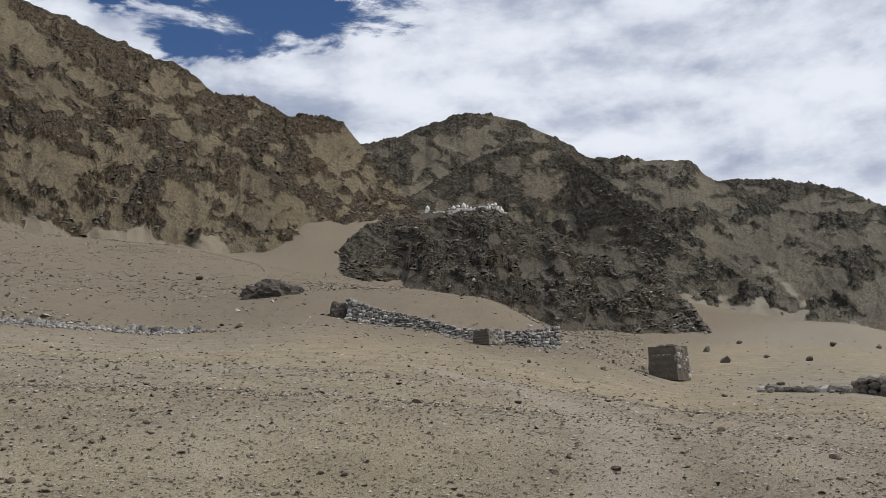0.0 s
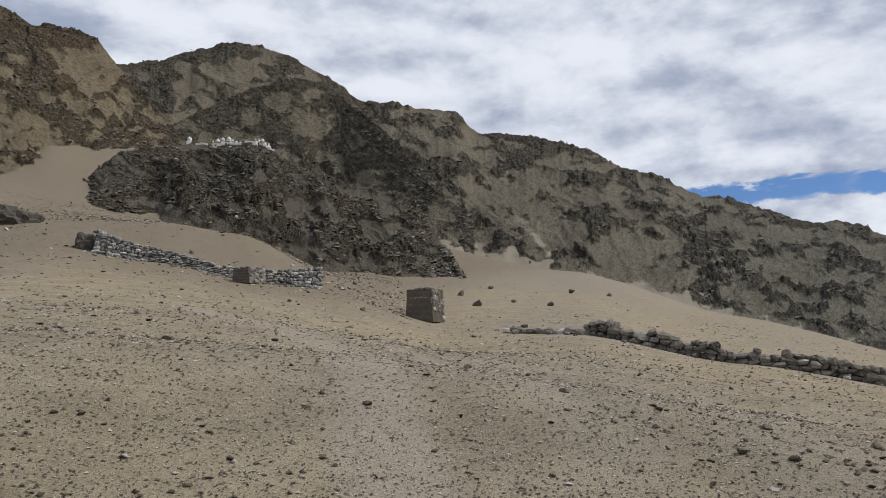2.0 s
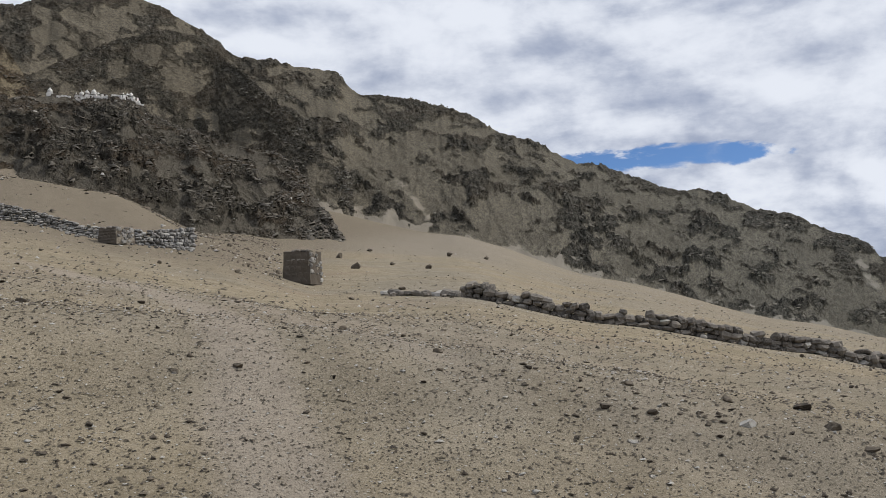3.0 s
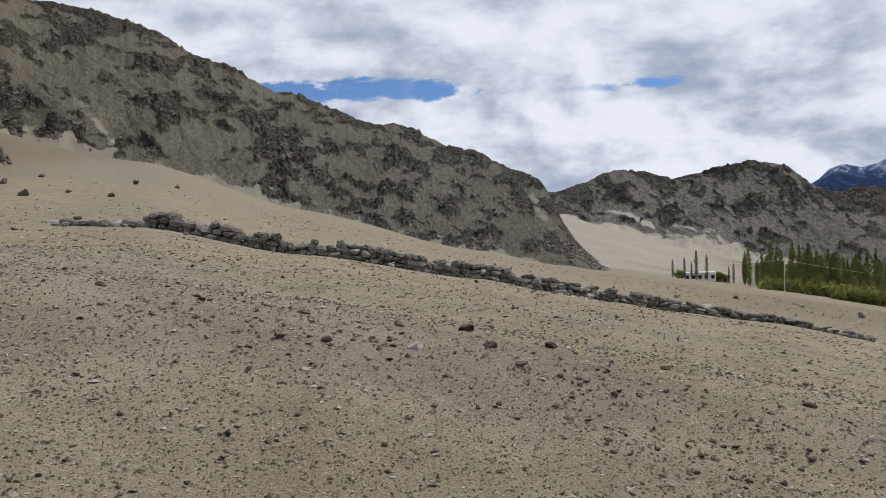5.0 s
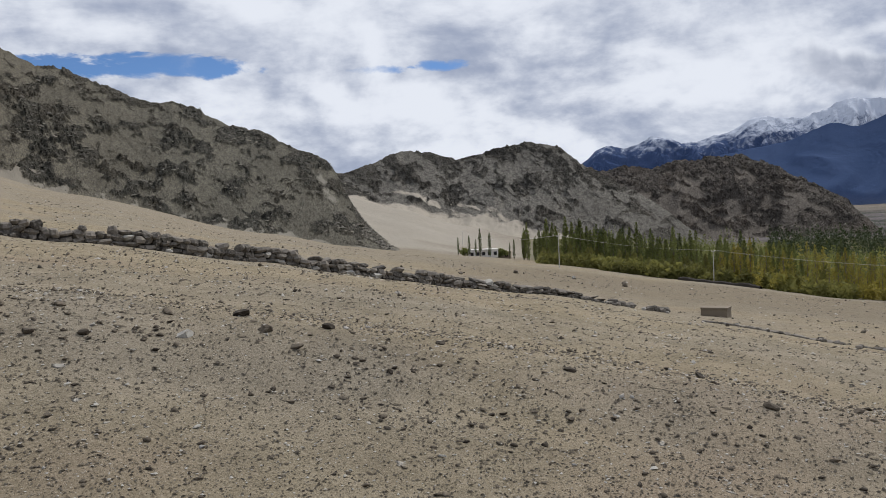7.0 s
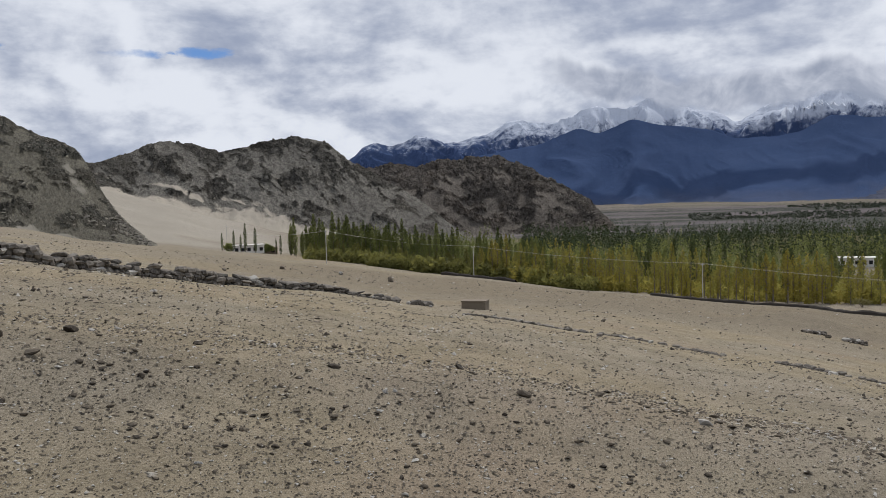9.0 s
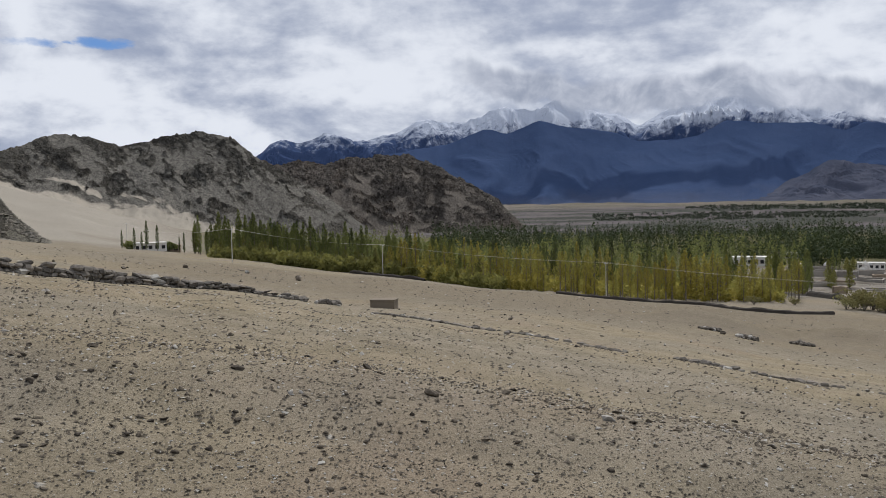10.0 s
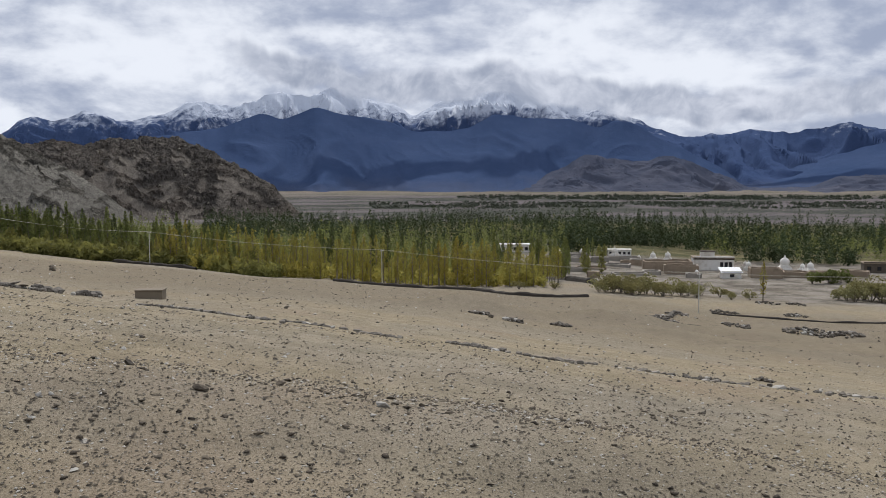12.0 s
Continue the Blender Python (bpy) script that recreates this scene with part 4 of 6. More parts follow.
# Brown mud plaster, darkened so the pillars' shaded fronts sit in its colour.
PLASTER = plain("mud_plaster", (0.125, 0.105, 0.082), 0.30, 5.0, 0.95, 0.03, (0.12, 0.10, 0.08))
MUD_BRICK = plain("mud_brick", (0.31, 0.245, 0.180), 0.22, 1.2, 0.95, 0.06, (0.22, 0.175, 0.130))
WHITEWASH = plain("whitewash", (0.72, 0.70, 0.66), 0.12, 1.0, 0.85, 0.02, (0.52, 0.48, 0.42))
CONCRETE = plain("weathered_concrete", (0.215, 0.178, 0.132), 0.2, 4.0)
POLE_METAL = plain("pale_pole_paint", (0.50, 0.49, 0.46), 0.12, 2.0, 0.6, 0.003)
WIRE = plain("aluminium_wire", (0.62, 0.60, 0.52), 0.08, 2.0, 0.45, 0.001)
DARK_GLASS = plain("window_shadow_glass", (0.03, 0.032, 0.036), 0.2, 2.0, 0.25, 0.001)
BARK = plain("grey_bark", (0.20, 0.175, 0.14), 0.3, 3.0)
DARK_WOOD = plain("dark_painted_wood", (0.06, 0.045, 0.035), 0.25, 4.0)
ROOF_SHEET = plain("white_roof_sheet", (0.80, 0.81, 0.82), 0.06, 0.8, 0.4, 0.004)

rng = np.random.default_rng(7)


def ico(level):
    bm = bmesh.new()
    bmesh.ops.create_icosphere(bm, subdivisions=level, radius=1.0)
    v = np.array([q.co for q in bm.verts])
    f = np.array([[q.index for q in face.verts] for face in bm.faces])
    bm.free()
    return v, f


ICO_V, ICO_F = ico(1)
ICO2_V, ICO2_F = ico(2)


def stone_shape(seed, level=1, flat=0.6, angular=0.35):
    """Corners of an angular stone about one unit across."""
    r = np.random.default_rng(seed)
    v = (ICO_V if level == 1 else ICO2_V).copy()
    for _ in range(7):
        n = r.normal(size=3)
        n /= np.linalg.norm(n)
        cut = r.uniform(0.30, 0.75)
        d = v @ n
        v -= np.outer(np.maximum(d - cut, 0), n)
    v *= 1 + angular * 0.4 * r.normal(size=(len(v), 1)) * (1 if level == 1 else 0.35)
    v *= np.array([1.0, r.uniform(0.55, 0.9), flat * r.uniform(0.75, 1.15)])
    v -= 0.5 * (v.max(0) + v.min(0))
    return v / (v.max(0) - v.min(0)).max()


def block_shape(seed):
    """A squarish wall stone filling a unit box, corners knocked off."""
    r = np.random.default_rng(seed)
    bm = bmesh.new()
    bmesh.ops.create_cube(bm, size=1.0)
    bmesh.ops.subdivide_edges(bm, edges=bm.edges[:], cuts=1, use_grid_fill=True)
    v = np.array([q.co for q in bm.verts])
    f = [[q.index for q in face.verts] for face in bm.faces]
    bm.free()
    rad = np.linalg.norm(v, axis=1, keepdims=True)
    v = v * (1 - 0.44 * np.clip(rad - 0.5, 0, 1) / 0.37 * r.uniform(0.5, 1.0, size=(len(v), 1)))
    v = v * 1.12 + r.normal(size=v.shape) * 0.035
    return v, f


BLOCKS = [block_shape(100 + k) for k in range(14)]


def merged_stones(name, spots, sizes, mat, label, flat=0.6, sink=0.25, seed=1):
    """Many loose stones joined into one mesh."""
    r = np.random.default_rng(seed)
    shapes = [stone_shape(500 + k, 1, flat, 0.85) for k in range(16)]
    n = len(spots)
    vs = np.zeros((n, len(ICO_V), 3))
    for k in range(n):
        a = r.uniform(0, 6.283)
        c, s = math.cos(a), math.sin(a)
        q = shapes[r.integers(16)] * sizes[k]
        vs[k, :, 0], vs[k, :, 1], vs[k, :, 2] = q[:, 0] * c - q[:, 1] * s, q[:, 0] * s + q[:, 1] * c, q[:, 2]
        vs[k] += spots[k]
        vs[k, :, 2] += sizes[k] * flat * (0.5 - sink)
    fs = (ICO_F[None] + (np.arange(n) * len(ICO_V))[:, None, None]).reshape(-1, 3)
    me = bpy.data.meshes.new(name)
    me.vertices.add(n * len(ICO_V))
    me.vertices.foreach_set("co", vs.astype(np.float32).ravel())
    me.loops.add(fs.size)
    me.loops.foreach_set("vertex_index", fs.astype(np.int32).ravel())
    me.polygons.add(len(fs))
    me.polygons.foreach_set("loop_start", np.arange(0, fs.size, 3, dtype=np.int32))
    me.update(calc_edges=True)
    me.materials.append(mat)
    return tagged(new(name, me), label, "stones", kind="stuff")


# ---- gravel strewn over the slope ----
def scatter_gravel():
    n = 127000
    r = np.concatenate([3.2 + np.minimum(rng.exponential(6.4, 102000), 70), 12.0 + 43.0 * rng.uniform(0, 1, 9000), rng.uniform(50, 150, 16000)])
    b = rng.uniform(-40, 132, n)
    x, y = np.sin(np.radians(b)) * r, np.cos(np.radians(b)) * r
    dense = fbm(x / 4.5, y / 4.5, 5, 201, 0.65)
    belt = np.exp(-((x * 0.80 + y * 0.60 - 7.4) / 1.6) ** 2) * (b > 22) * smooth(fbm(x / 2.2, y / 2.2, 3, 91), -0.1, 0.5)
    keep = rng.uniform(size=n) < np.clip(0.68 + 0.30 * dense + 0.4 * belt, 0.3, 1.0)
    keep &= ~((trail(x, y) > 0.4) & (rng.uniform(size=n) < 0.75))
    sandy = (b > 10) & (b < 32) & (r > 62)
    keep &= ~(sandy & (rng.uniform(size=n) < 0.85))
    x, y, r, belt = x[keep], y[keep], r[keep], belt[keep]
    size = 0.0135 * np.exp(np.clip(rng.normal(0, 0.72, len(x)), -1.6, 2.2)) * (1 + 0.5 * belt) * np.clip(r / 9.5, 0.8, 9.0)
    size = np.clip(size, 0.007, 0.022 * r ** 0.6)
    z = surface_z(x, y)
    spots = np.stack([x, y, z], 1)
    large = size > 0.0075 * np.maximum(r, 4)
    hr, hb = rng.uniform(44, 150, 30000), rng.uniform(-38, 13, 30000)
    hx, hy = np.sin(np.radians(hb)) * hr, np.cos(np.radians(hb)) * hr
    ok = rng.uniform(size=30000) < np.clip(0.5 + 0.7 * fbm(hx / 14, hy / 14, 4, 303), 0.1, 1)
    hx, hy = hx[ok], hy[ok]
    shards("slope_stones", np.stack([hx, hy, surface_z(hx, hy)], 1), 0.15 * np.exp(rng.normal(0, 0.5, len(hx))), GRAVEL, "coarse stones strewn over the upper gravel slope", 0.6, 14, WEDGE_F, 0.2)
    fr, fb = 3.3 * np.exp(np.minimum(0.82 * np.abs(rng.normal(size=90000)), 2.6)), rng.uniform(-36, 128, 90000)
    fx, fy = np.sin(np.radians(fb)) * fr, np.cos(np.radians(fb)) * fr
    shards("stone_chips", np.stack([fx, fy, surface_z(fx, fy)], 1), 0.0032 * fr * np.exp(np.clip(rng.normal(0, 0.5, 90000), -1, 0.7)), CHIPS, "tiny stone chips on sandy desert ground", 0.5, 15, OCTA_F[:4], 0.12)
    slab = large & (rng.uniform(size=len(size)) < 0.6)
    shards("slab_gravel", spots[slab], size[slab] * 1.25, GRAVEL, "flat angular stone slabs on desert ground", 0.5, 16, WEDGE_F, 0.15)
    large &= ~slab
    merged_stones("gravel", spots[large], size[large], GRAVEL, "loose dark and pale gravel stones on desert ground", 0.38, 0.14, 11)
    shards("fine_gravel", spots[~(large | slab)], size[~(large | slab)] * 1.15, GRAVEL, "fine stone chips scattered over desert ground", 0.6, 12, OCTA_F[:4], 0.12)


scatter_gravel()


def loose_rock(x, y, size, seed, label="angular dark brown rock lying on gravel", flat=0.6, mat=None, name="rock", group="loose rocks on the slope"):
    v = stone_shape(seed, 2, flat) * size
    me = mesh_from(name, v, ICO2_F, mat or GRAVEL)
    ob = new(name, me)
    ob.matrix_basis = pose(x, y, ground_z(x, y) + size * flat * 0.28, rng.uniform(-12, 12), rng.uniform(-12, 12), rng.uniform(0, 360))
    return tagged(ob, label, "rock", group)


ROCKS_NEAR = ((4.21, 6.32, 0.17), (5.72, 6.42, 0.18), (3.45, 4.96, 0.09), (7.54, 4.46, 0.13), (6.06, 5.5, 0.2), (7.65, 3.07, 0.14), (9.65, 2.35, 0.16),
              (8.2, 1.34, 0.19), (9.17, 0.71, 0.14), (10.6, -2.88, 0.1), (-0.68, 10.35, 0.15), (3.39, 8.17, 0.14), (2.96, 10.15, 0.16), (1.15, 7.35, 0.12),
              (6.55, 6.3, 0.24), (5.3, 5.75, 0.2), (6.9, 5.4, 0.22), (4.9, 6.9, 0.15), (5.95, 5.0, 0.17), (4.55, 6.09, 0.12))
for k, (x, y, s) in enumerate(ROCKS_NEAR):
    loose_rock(x, y, s * 0.8, 900 + k, flat=0.5)
spread_of_rocks = np.random.default_rng(77)
for k in range(64):
    b = spread_of_rocks.uniform(20, 112)
    turn = radians(b)
    d = (7.4 + spread_of_rocks.normal(0, 1.3)) / max(0.80 * math.sin(turn) + 0.60 * math.cos(turn), 0.5)
    x, y = polar(b, max(d, 5.0))
    loose_rock(x, y, 0.055 * math.exp(spread_of_rocks.normal(0, 0.38)), 1200 + k, "flat angular dark stone on stony ground", 0.45, group="stones of the stony belt")
ROCKS_FAR = ((63.7, 100, 1.2), (67.6, 92, 1.1), (71, 88, 1.5), (70.9, 105, 1.3), (18, 66, 1.3), (9.6, 59, 0.9), (7.3, 57, 0.9), (10, 36, 0.45), (16.9, 85, 1.3), (20.5, 75, 1.1),
             (23, 70, 0.9), (24.5, 110, 2.2), (27, 120, 1.5), (19, 110, 1.4), (21, 38, 0.55), (22.8, 33, 0.4), (17.5, 30, 0.35), (46.8, 24, 0.32), (50.7, 26, 0.3), (-16.9, 85, 1.3), (-18.1, 90, 1.0),
             (-13, 82, 0.9), (-2, 30, 0.3), (5, 33, 0.35), (85.5, 39, 0.5), (99.3, 62, 0.8), (56, 60, 0.7), (60, 66, 0.8), (13.5, 64, 1.0))
for k, (b, d, s) in enumerate(ROCKS_FAR):
    x, y = polar(b, d)
    loose_rock(x, y, s * 0.6, 950 + k, "weathered brown boulder standing on sandy ground", 0.7, None, "boulder", "boulders on the terrace")


def dry_tuft(b, d, tall, seed):
    """A withered desert herb: a woody root with thin twigs."""
    r = np.random.default_rng(seed)
    x, y = polar(b, d)
    top = thing("dry_tuft", "small withered dark desert herb on gravel", "plant", pose(x, y, ground_z(x, y) - 0.01), "dry herbs")
    part("root", tube(bmesh.new(), (0, 0, -0.02), (0.005, 0, tall * 0.3), 0.012, 0.006, 6), TWIG, top)
    for k in range(16):
        a, lean = r.uniform(0, 6.283), r.uniform(0.15, 0.9)
        mid = Vector((math.cos(a) * lean * tall * 0.4, math.sin(a) * lean * tall * 0.4, tall * 0.55))
        bm = tube(bmesh.new(), (0, 0, tall * 0.12), mid, 0.004, 0.003, 4)
        for q in range(2):
            tube(bm, mid, mid + Vector((r.normal() * 0.4, r.normal() * 0.4, 0.4)) * tall * r.uniform(0.3, 0.7), 0.003, 0.002, 4)
        part("twig", bm, TWIG, top)
    return top


TWIG = plain("withered_twig", (0.050, 0.042, 0.033), 0.3, 9.0)
for k, (b, d, tall) in enumerate(((11.0, 5.0, 0.075), (15.2, 7.4, 0.05), (30.3, 5.6, 0.045))):
    dry_tuft(b, d, tall, 400 + k)


# ---- dry-stone walls ----
def wall_stones(name, label, line, height, courses, mat, length=0.42, depth=0.5, topple=0.15, limit=300, seed=3, loose=0, group="", spread=1.0, batter=0.0):
    """A dry-stone wall along (bearing, distance) points: every stone is a part."""
    r = np.random.default_rng(seed)
    pts = [Vector((*polar(b, d), 0)) for b, d in line]
    head = pts[0]
    base = thing(name, label, "stone wall", pose(head.x, head.y, ground_z(head.x, head.y)), group)
    inv = base.matrix_basis.inverted()
    meshes = [mesh_from("stone", v, f, mat) for v, f in BLOCKS]
    legs = [(pts[k + 1] - pts[k]).length for k in range(len(pts) - 1)]
    total = sum(legs)

    def at(s):
        for k, leg in enumerate(legs):
            if s <= leg or k == len(legs) - 1:
                t = min(s / leg, 1)
                return pts[k].lerp(pts[k + 1], t), pts[k + 1] - pts[k]
            s -= leg

    made, extra = 0, []
    for c in range(courses):
        s = r.uniform(0, length)
        while s < total:
            share = s / total
            h = height(share) if callable(height) else height
            ln = length * r.uniform(0.6, 1.5)
            tall = h / courses * r.uniform(0.7, 1.45)
            if c >= courses - 1 and r.uniform() < topple:
                s += ln
                continue
            p, way = at(s + ln / 2)
            side = Vector((-way.y, way.x, 0)).normalized() * r.uniform(-0.06, 0.06)
            p = p + p.normalized() * batter * h * (c + 0.5) / courses
            z = ground_z(p.x, p.y) - 0.05 + h / courses * (c + 0.5) 
            m = pose(p.x + side.x, p.y + side.y, z, r.uniform(-14, 14), r.uniform(-15, 15), math.degrees(math.atan2(way.y, way.x)) + r.uniform(-16, 16)) @ Matrix.Diagonal((ln * 1.05, depth * r.uniform(0.8, 1.15), tall * 1.12, 1))
            if made < limit:
                part("stone", meshes[r.integers(len(meshes))], mat, base, m=inv @ m)
                made += 1
            else:
                extra.append((m, r.integers(len(BLOCKS))))
            s += ln
    for _ in range(loose):
        p, way = at(r.uniform(0, total))
        side = Vector((-way.y, way.x, 0)).normalized() * r.choice([-1, 1]) * spread * abs(r.normal(0, 0.6))
        sz = length * r.uniform(0.35, 0.8)
        p = p + side
        m = pose(p.x, p.y, ground_z(p.x, p.y) + sz * 0.22, r.uniform(-20, 20), r.uniform(-20, 20), r.uniform(0, 360)) @ Matrix.Diagonal((sz, sz * 0.75, sz * 0.6, 1))
        if made < limit:
            part("stone", meshes[r.integers(len(meshes))], mat, base, m=inv @ m)
            made += 1
        else:
            extra.append((m, r.integers(len(BLOCKS))))
    if extra:
        verts, faces = [], []
        for m, k in extra:
            v, f = BLOCKS[k]
            o = len(verts)
            mm = inv @ m
            verts += [mm @ Vector(q) for q in v]
            faces += [[o + i for i in q] for q in f]
        tagged(part("rubble", mesh_from("rubble", verts, faces, mat), mat, base), kind="stuff")
    return base


wall_stones("stone_wall", "long low dry-stone field wall of dark brown rocks", ((25.0, 29.8), (30, 28.8), (35.6, 29.2), (41, 30.4), (47, 32.4), (52.8, 35), (58.4, 37.3), (64, 39.5), (69.5, 41.3)),
            lambda s: 0.62 - 0.05 * s - 0.30 * max(0, s - 0.7) / 0.3, 3, WALL_STONE, 0.31, 0.55, 0.25, 300, 3, 60)
wall_stones("collapsed_wall", "collapsed end of a field wall, scattered brown stones", ((69.6, 41.4), (71.5, 42), (73.6, 42.6)), 0.28, 1, WALL_STONE, 0.36, 0.45, 0.1, 300, 5, 26)
wall_stones("stone_line", "low line of flat pale stones leading to a wall", ((19.5, 33.5), (22, 31.6), (24.8, 30.2)), 0.22, 1, WALL_STONE, 0.4, 0.5, 0.15, 300, 6, 10)
wall_stones("stone_line", "long ankle-high line of flat field stones", ((75.9, 34), (79, 32), (83, 30), (88, 27.9), (93.2, 26.5)), 0.10, 1, WALL_STONE, 0.27, 0.25, 0.12, 300, 8, 22)
wall_stones("stone_line", "ankle-high line of flat field stones beyond a gap", ((95.8, 26), (100, 25), (106.2, 24.5)), 0.10, 1, WALL_STONE, 0.26, 0.24, 0.1, 300, 9, 10)
wall_stones("stone_line", "ankle-high line of field stones with a larger heap", ((107.3, 24.6), (112, 25), (118.3, 26.2), (124, 29), (130, 33)), 0.09, 1, WALL_STONE, 0.26, 0.24, 0.15, 300, 10, 16)
wall_stones("upper_wall", "broad retaining wall of pale grey stones", ((-7.4, 50), (-5.5, 49.6), (-2, 49.4), (1, 49), (4, 48.3), (7.2, 49)),
            lambda s: 1.35 - 0.75 * math.sin(math.pi * s) ** 0.8, 6, PALE_STONE, 0.27, 0.42, 0.1, 300, 12, 120, spread=1.3, batter=0.45)
wall_stones("rubble_wall", "collapsed grey rubble wall spread along the slope", ((-31, 46), (-27, 45), (-23, 44.5), (-19.5, 45), (-16.8, 46)),
            lambda s: 0.36 - 0.3 * abs(s - 0.6), 1, PALE_STONE, 0.27, 0.5, 0.45, 300, 14, 980, spread=2.0)


def outcrop(b, d, wide, tall, label, seed):
    """A dark rock mass breaking out of the slope."""
    r = np.random.default_rng(seed)
    x, y = polar(b, d)
    bm = bmesh.new()
    bmesh.ops.create_icosphere(bm, subdivisions=4, radius=1.0)
    for v in bm.verts:
        q = v.co
        n = noise.fractal(q * 1.7 + Vector((seed, 0, 0)), 0.6, 2.0, 5)
        c = noise.cell(q * 3.1 + Vector((0, seed, 0)))
        v.co = Vector((q.x * wide / 2, q.y * wide * 0.32, q.z * tall)) * (1 + 0.28 * n + 0.10 * c)
    me = bpy.data.meshes.new("outcrop")
    bm.to_mesh(me)
    bm.free()
    me.materials.append(OUTCROP)
    ob = new("outcrop", me)
    ob.matrix_basis = pose(x, y, ground_z(x, y) - 0.15 * tall, 0, 0, -b)
    return tagged(ob, label, "rock", "dark outcrops")


OUTCROP = stone_material("outcrop_rock", (0.030, 0.027, 0.024), (0.080, 0.070, 0.058), 0.0)
outcrop(-12.2, 62, 4.2, 1.25, "dark brown rock outcrop on a gravel knoll", 4)
outcrop(-7.6, 51, 1.6, 1.0, "dark rock pile closing the end of a wall", 9)
outcrop(26.3, 29.8, 1.0, 0.5, "dark boulder at the end of a field wall", 13)


# ---- masonry pillars and the concrete block ----
def pillar(b, d, side, deep, tall, turn, label, marks=True):
    x, y = polar(b, d)
    top = thing("pillar", label, "pillar", pose(x, y, ground_z(x, y) - 0.1, 0, 0, -b + turn), "masonry pillars")
    bm = bmesh.new()
    box(bm, (side, deep, tall), (0, 0, tall / 2))
    bmesh.ops.subdivide_edges(bm, edges=bm.edges[:], cuts=7, use_grid_fill=True)
    for v in bm.verts:
        k = v.co.z / tall
        v.co.x *= 1 - 0.07 * k
        v.co.y *= 1 - 0.07 * k
        v.co += 0.035 * noise.noise_vector(v.co * 2.3 + Vector((b, 0, 0)))
        if k > 0.97:
            v.co.z += 0.10 * noise.noise(v.co * 2.9) - 0.03
    part("shaft", bm, PLASTER, top)
    r = np.random.default_rng(int(b * 10) + 3)
    meshes = [mesh_from("stone", v, f, WALL_STONE) for v, f in BLOCKS[:5]]
    for k in range(9):
        part("stone", meshes[k % 5], WALL_STONE, top, m=pose(r.uniform(-0.38, 0.38) * side, r.uniform(-0.38, 0.38) * deep, tall + 0.03, 0, 0, r.uniform(0, 360)) @ Matrix.Diagonal((0.4, 0.3, 0.17, 1)))
    # Pale plaster slab on the sun side, its tone raised for sunlight.
    bm = box(bmesh.new(), (0.10, deep * 0.93, tall * 0.96), (side * 0.46, 0, tall * 0.49))
    bmesh.ops.subdivide_edges(bm, edges=bm.edges[:], cuts=9, use_grid_fill=True)
    for v in bm.verts:
        v.co.x -= 0.035 * side * (v.co.z / tall) * 0.9
        v.co += 0.045 * noise.noise_vector(v.co * 4.1 + Vector((b, 3, 0)))
    part("plaster_face", bm, SUNLIT_FACE_PLASTER, top, "pale flaking plaster with rubble, sunlit tone painted in")
    pale = [mesh_from("stone", v, f, PALE_STONE) for v, f in BLOCKS[5:10]]
    earthen = [mesh_from("stone", v, f, PLASTER) for v, f in BLOCKS[10:14]]
    for row in range(5):
        for k in range(4):
            wx = (k + 0.5 + 0.35 * (row % 2) - 0.2) / 4.4 - 0.45
            part("stone", earthen[(row + k) % 4], PLASTER, top, m=pose(wx * side * 0.9, -deep * (0.490 - 0.035 * row / 5), tall * (row + 0.55) / 5.3, 0, 0, r.uniform(-4, 4)) @ Matrix.Diagonal((side / 4.4 * r.uniform(0.7, 0.95), 0.07, tall / 5 * r.uniform(0.55, 0.75), 1)))
    for k in range(18):
        wy, wz = r.uniform(-0.44, 0.44), r.uniform(0.06, 0.94)
        s = r.uniform(0.10, 0.24)
        part("stone", pale[k % 5], PALE_STONE, top, m=pose(side * (0.505 - 0.035 * wz), wy * deep * (1 - 0.07 * wz), wz * tall, r.uniform(-20, 20), 0, 90 + r.uniform(-6, 6)) @ Matrix.Diagonal((s * 1.4, 0.10, s, 1)))
    if marks:
        for k, (mx, mw) in enumerate(((-0.30, 0.10), (-0.12, 0.12), (0.06, 0.10), (0.22, 0.14))):
            bm = box(bmesh.new(), (mw * side, 0.02, 0.10 if k in (1, 2) else 0.035), (mx * side, -deep * 0.475, tall * 0.74))
            part("painted_mark", bm, WHITE_MARK, top, "faint pale paint mark")
    return top


# Plaster with rubble, paler because the sunlit side is put into its colour.
SUNLIT_FACE_PLASTER = plain("sunlit_flaking_plaster", (0.285, 0.250, 0.200), 0.30, 7.0, 0.95, 0.05, (0.17, 0.145, 0.112))
WHITE_MARK = plain("faded_paint", (0.30, 0.27, 0.23), 0.3, 12.0, 0.9, 0.002)
pillar(14.35, 48.6, 1.75, 1.6, 1.9, -26, "square plastered rubble pillar with faded marks")
pillar(2.5, 47.6, 1.3, 1.4, 0.85, -44, "low ruined plastered rubble pillar before a wall", False)


def concrete_block():
    x, y = polar(76.85, 42.5)
    top = thing("concrete_block", "weathered low concrete block on gravel", "block", pose(x, y, ground_z(x, y) - 0.08, 0, 0, -76.85 - 14))
    bm = box(bmesh.new(), (1.25, 0.85, 0.48), (0, 0, 0.24), 0.02)
    part("body", bm, CONCRETE, top)
    part("lid", box(bmesh.new(), (1.3, 0.9, 0.07), (0, 0, 0.515), 0.015), CONCRETE, top)


concrete_block()


